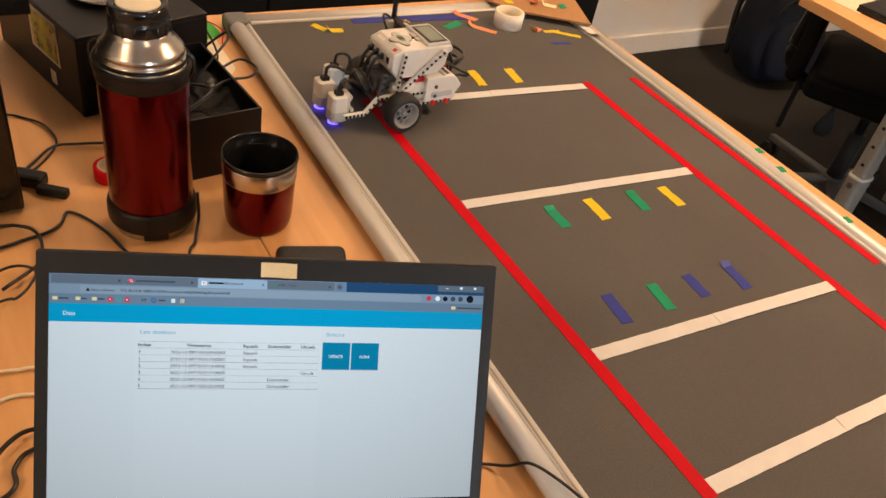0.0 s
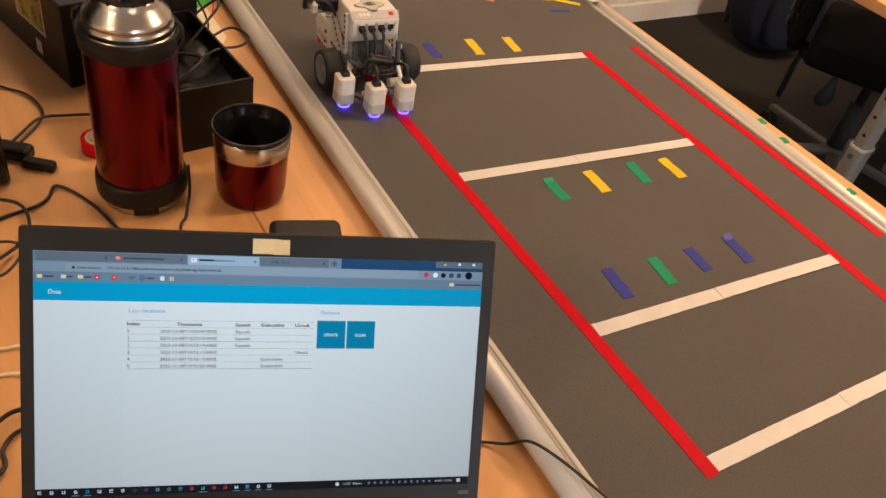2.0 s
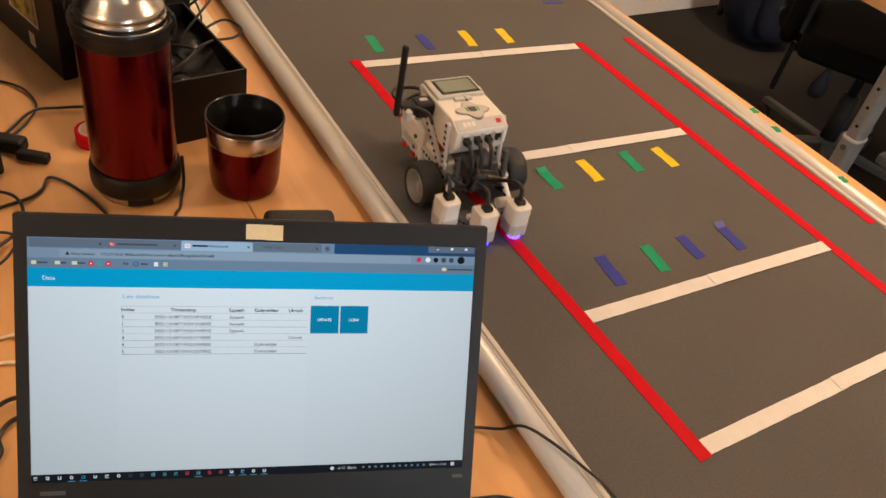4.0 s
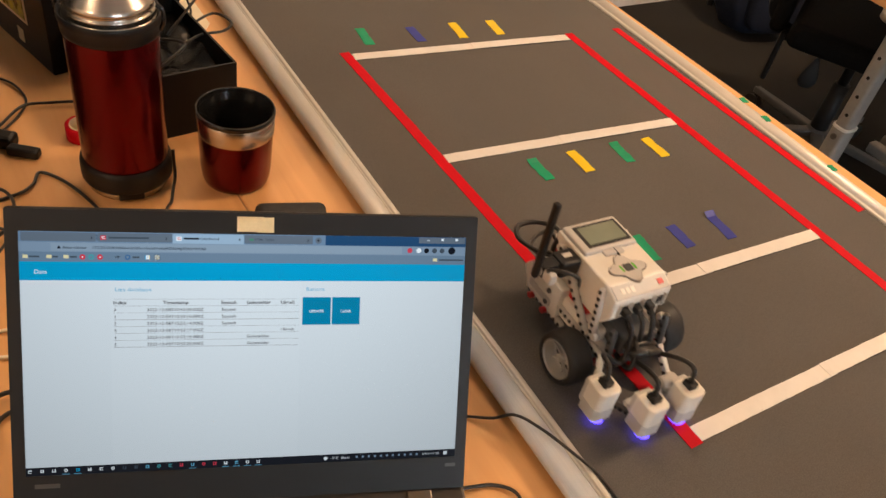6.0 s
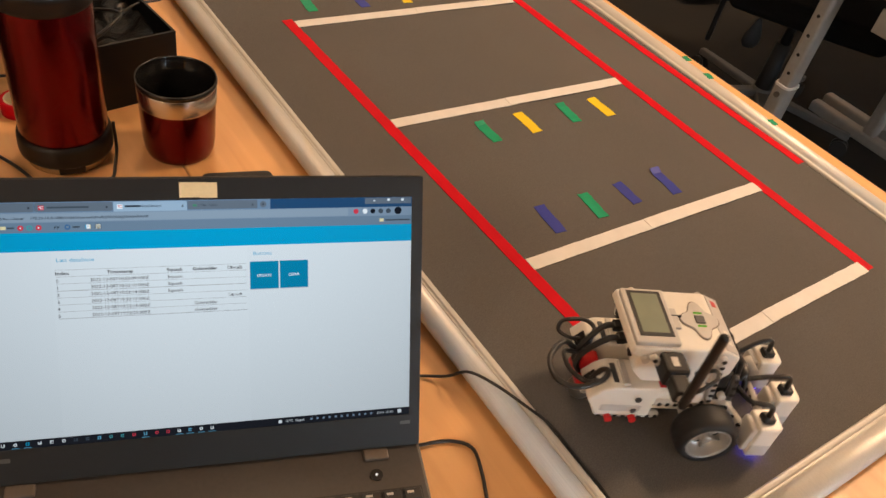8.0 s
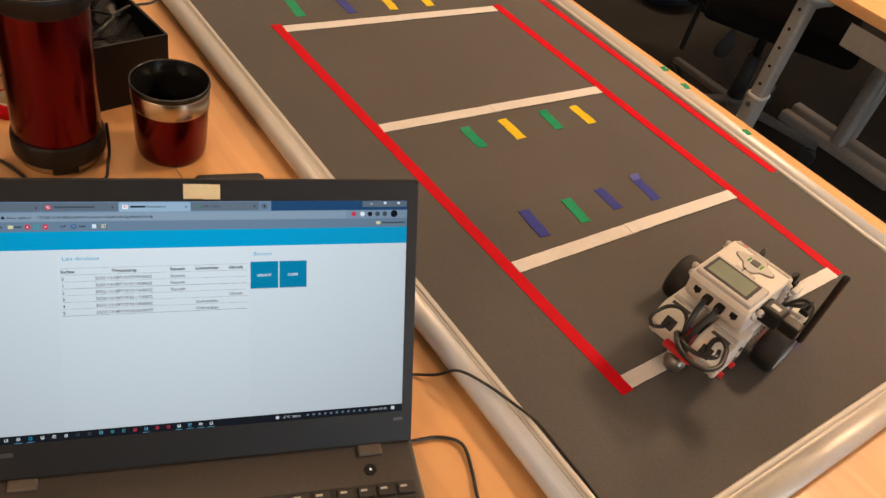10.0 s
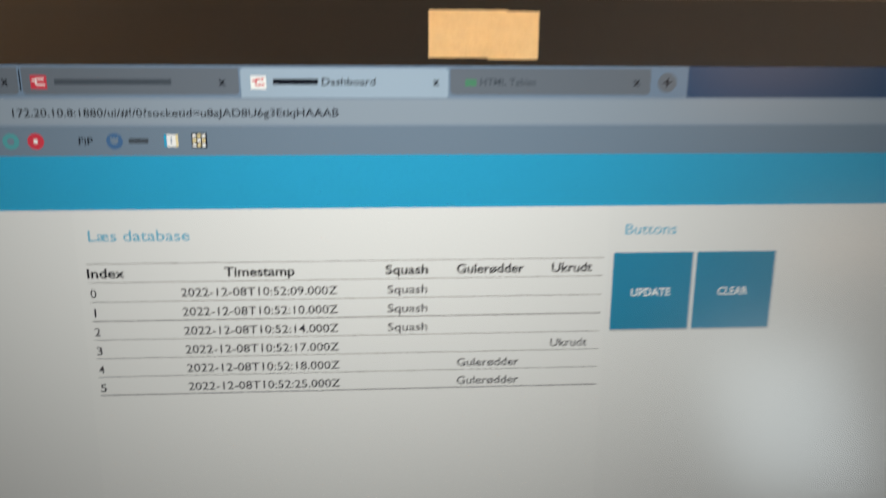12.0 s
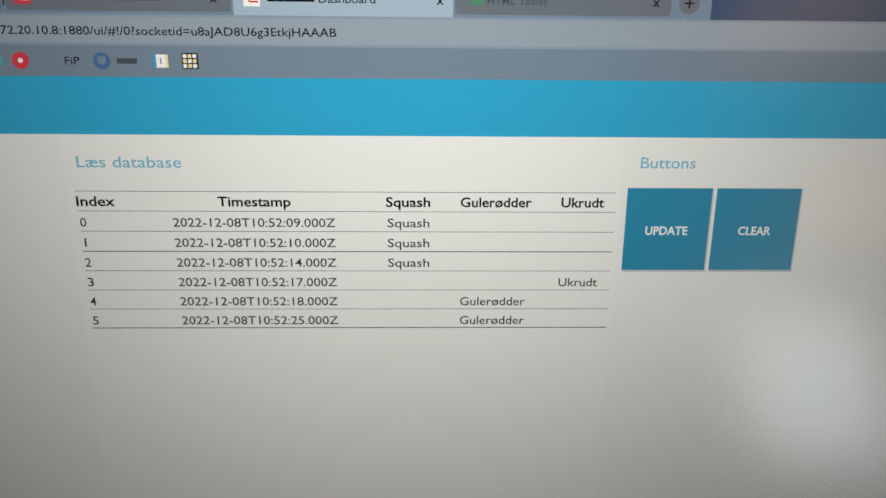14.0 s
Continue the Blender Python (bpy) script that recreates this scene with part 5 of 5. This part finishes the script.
def office_chair(x, y, turn, label):
    c = thing("office_chair", pose(x, y, 0, 0, 0, turn), label, "office chair", "office chairs")
    part("seat", boxes(((-0.24, -0.26, 0.425), (0.24, 0.22, 0.50), 0.03, None, 4)), FABRIC, c)
    part("seat_pan", boxes(((-0.15, -0.16, 0.395), (0.15, 0.16, 0.424), 0.01, None, 2)), BLACK, c)
    back = part("backrest", boxes(((-0.17, 0.235, 0.43), (0.17, 0.285, 0.90), 0.022, None, 4)), FABRIC, c)
    part("label_tag", boxes(((0.02, 0.2855, 0.47), (0.045, 0.2865, 0.495), 0.0004)), PAPER, back, "small pale label")
    part("back_support", tube([(0, 0.10, 0.40), (0, 0.24, 0.40), (0, 0.30, 0.46), (0, 0.292, 0.62)], 0.018), BLACK, c)
    part("gas_spring", cyl((0, 0, 0.27), (0, 0, 0.40), 0.016), BLACK, c)
    part("column", cyl((0, 0, 0.09), (0, 0, 0.29), 0.030, 0.026), RUBBER, c)
    lever = part("lever", tube([(-0.03, 0.06, 0.395), (-0.085, 0.10, 0.390), (-0.105, 0.107, 0.365)], 0.006), BLACK, c)
    bm = smooth(lathe([(0, -0.05), (0.020, -0.044), (0.030, -0.026), (0.028, -0.004), (0.016, 0.028), (0.008, 0.052), (0, 0.056)], 24))
    for v in bm.verts:
        v.co.y *= 0.35
    bmesh.ops.rotate(bm, verts=bm.verts, cent=(0, 0, 0), matrix=Matrix.Rotation(radians(-70), 3, "Z"))
    bmesh.ops.translate(bm, verts=bm.verts, vec=(-0.105, 0.107, 0.325))
    part("lever_paddle", bm, RUBBER, lever)
    part("tilt_handle", boxes(((-0.10, 0.225, 0.25), (-0.078, 0.243, 0.42), 0.006)), BLACK, c)
    part("tension_knob", cyl((0.06, 0.17, 0.36), (0.06, 0.23, 0.36), 0.024, seg=16), BLACK, c)
    for k in range(5):
        a = radians(72 * k + 48)
        m = pose(0, 0, 0, 0, 0, math.degrees(a))
        bm = bmesh.new()
        add_box(bm, (0.02, -0.017, 0.062), (0.325, 0.017, 0.086), 0.006)
        for v in bm.verts:
            k1 = (v.co.x - 0.02) / 0.305
            v.co.y *= 1.25 - 0.45 * k1
            v.co.z += 0.030 * (1 - k1)
        bmesh.ops.transform(bm, matrix=m, verts=bm.verts)
        leg = part("base_leg", bm, CHAIR_METAL, c)
        e = m @ Vector((0.312, 0, 0.028))
        n = m.to_3x3() @ Vector((0, 1, 0))
        part("castor_stem", cyl(e, e + Vector((0, 0, 0.04)), 0.008, seg=12), BLACK, leg)
        for s in (-1, 1):
            part("castor_wheel", cyl(e + n * (0.006 * s), e + n * (0.020 * s), 0.028, seg=18), RUBBER, leg)
    part("hub", cyl((0, 0, 0.060), (0, 0, 0.125), 0.042, 0.034), CHAIR_METAL, c)
    return c


office_chair(1.93, 0.98, 30, "black fabric office chair on a grey star base")
# assumed cabinet, added to fill the unidentified black area below the wall
cabinet = thing("cabinet_stand_in", pose(0.55, 2.05, 0), "low black cabinet standing in for an unidentified dark mass by the wall", "cabinet")
part("body", boxes(((-1.55, -0.20, 0.05), (0.93, 0.04, 0.80), 0.004)), BLACK, cabinet)
part("plinth", boxes(((-1.53, -0.17, 0), (0.91, 0.03, 0.05))), BLACK, cabinet)
for k in range(4):
    d = part("door", boxes(((-1.54 + k * 0.616, -0.219, 0.06), (-0.932 + k * 0.616, -0.201, 0.79), 0.003)), BLACK, cabinet)
    part("handle", boxes(((-0.99 + k * 0.616, -0.235, 0.62), (-0.975 + k * 0.616, -0.219, 0.74), 0.003)), DARK_GREY, d)


def backpack():
    b = thing("backpack", pose(2.50, 1.76, 0, -8, 0, -12), "dark blue nylon backpack leaning against the wall", "backpack")
    bm = bmesh.new()
    bmesh.ops.create_uvsphere(bm, u_segments=32, v_segments=20, radius=1)
    for v in bm.verts:
        x, y, z = v.co
        f = lambda q: math.copysign(abs(q) ** 0.6, q)
        w = 0.18 - 0.035 * max(0, z)
        n = noise.noise(v.co * 2.5) * 0.02
        v.co = Vector((f(x) * (w + n), f(y) * (0.12 + n), 0.245 + f(z) * 0.235))
    part("sack", smooth(bm), NAVY, b)
    bm = bmesh.new()
    bmesh.ops.create_uvsphere(bm, u_segments=24, v_segments=14, radius=1)
    for v in bm.verts:
        x, y, z = v.co
        f = lambda q: math.copysign(abs(q) ** 0.6, q)
        v.co = Vector((f(x) * 0.135, -0.115 + f(y) * 0.045, 0.17 + f(z) * 0.13))
    part("front_pocket", smooth(bm), NAVY, b)
    part("zip", tube([(-0.16, -0.12, 0.30), (-0.10, -0.135, 0.38), (0, -0.138, 0.40), (0.10, -0.135, 0.38), (0.16, -0.12, 0.30)], 0.004), BLACK, b)
    part("light_mark", boxes(((-0.03, -0.1635, 0.112), (0.005, -0.159, 0.120), 0.002)), PAPER, b, "small white cloth tag")
    part("carry_loop", tube([(-0.05, 0.02, 0.47), (-0.04, 0.02, 0.51), (0.04, 0.02, 0.51), (0.05, 0.02, 0.47)], 0.008), BLACK, b)
    for s in (-1, 1):
        part("shoulder_strap", tube([(s * 0.08, 0.12, 0.44), (s * 0.12, 0.15, 0.30), (s * 0.14, 0.12, 0.08)], 0.014), BLACK, b)
    return b


backpack()
coat = thing("jacket", pose(-0.60, 0.80, TABLE + 0.2635), "dark jacket draped over the computer case", "jacket")
bm = bmesh.new()
bmesh.ops.create_grid(bm, x_segments=20, y_segments=20, size=0.5)
for v in bm.verts:
    x, y = v.co.x * 0.26, v.co.y * 0.34
    v.co = Vector((x, y, 0.014 + 0.03 * (1 + noise.noise(Vector((x * 14, y * 14, 3)))) + 0.008 * noise.noise(Vector((x * 40, y * 40, 1)))))
ex = bmesh.ops.extrude_face_region(bm, geom=list(bm.faces))
for v in ex["geom"]:
    if isinstance(v, bmesh.types.BMVert):
        v.co.z = 0.0
part("cloth", smooth(bm), FABRIC, coat)


def motions():
    walk(ROBOT, [(t, pose(x, y, BOARD + 0.0012, 0, 0, a)) for t, x, y, a in ROBOT_ROWS])
    # wheels roll by the way that each side travels
    ts = [r[0] for r in ROBOT_ROWS]
    for side, w in zip((1, -1), WHEELS):
        rows, turn, last = [], 0.0, None
        for i in range(57):
            t = i * 0.25
            x, y, a = (float(np.interp(t, ts, [r[k] for r in ROBOT_ROWS])) for k in (1, 2, 3))
            a = radians(a)
            p = Vector((x - side * 0.073 * math.sin(a), y + side * 0.073 * math.cos(a)))
            if last is not None:
                d = p - last[0]
                turn += math.degrees((d.x * math.cos(a) + d.y * math.sin(a)) / 0.0292)
            last = (p, a)
            rows.append((t, pose(0, 0, 0.0292, 0, turn, 0)))
        walk(w, rows)


motions()
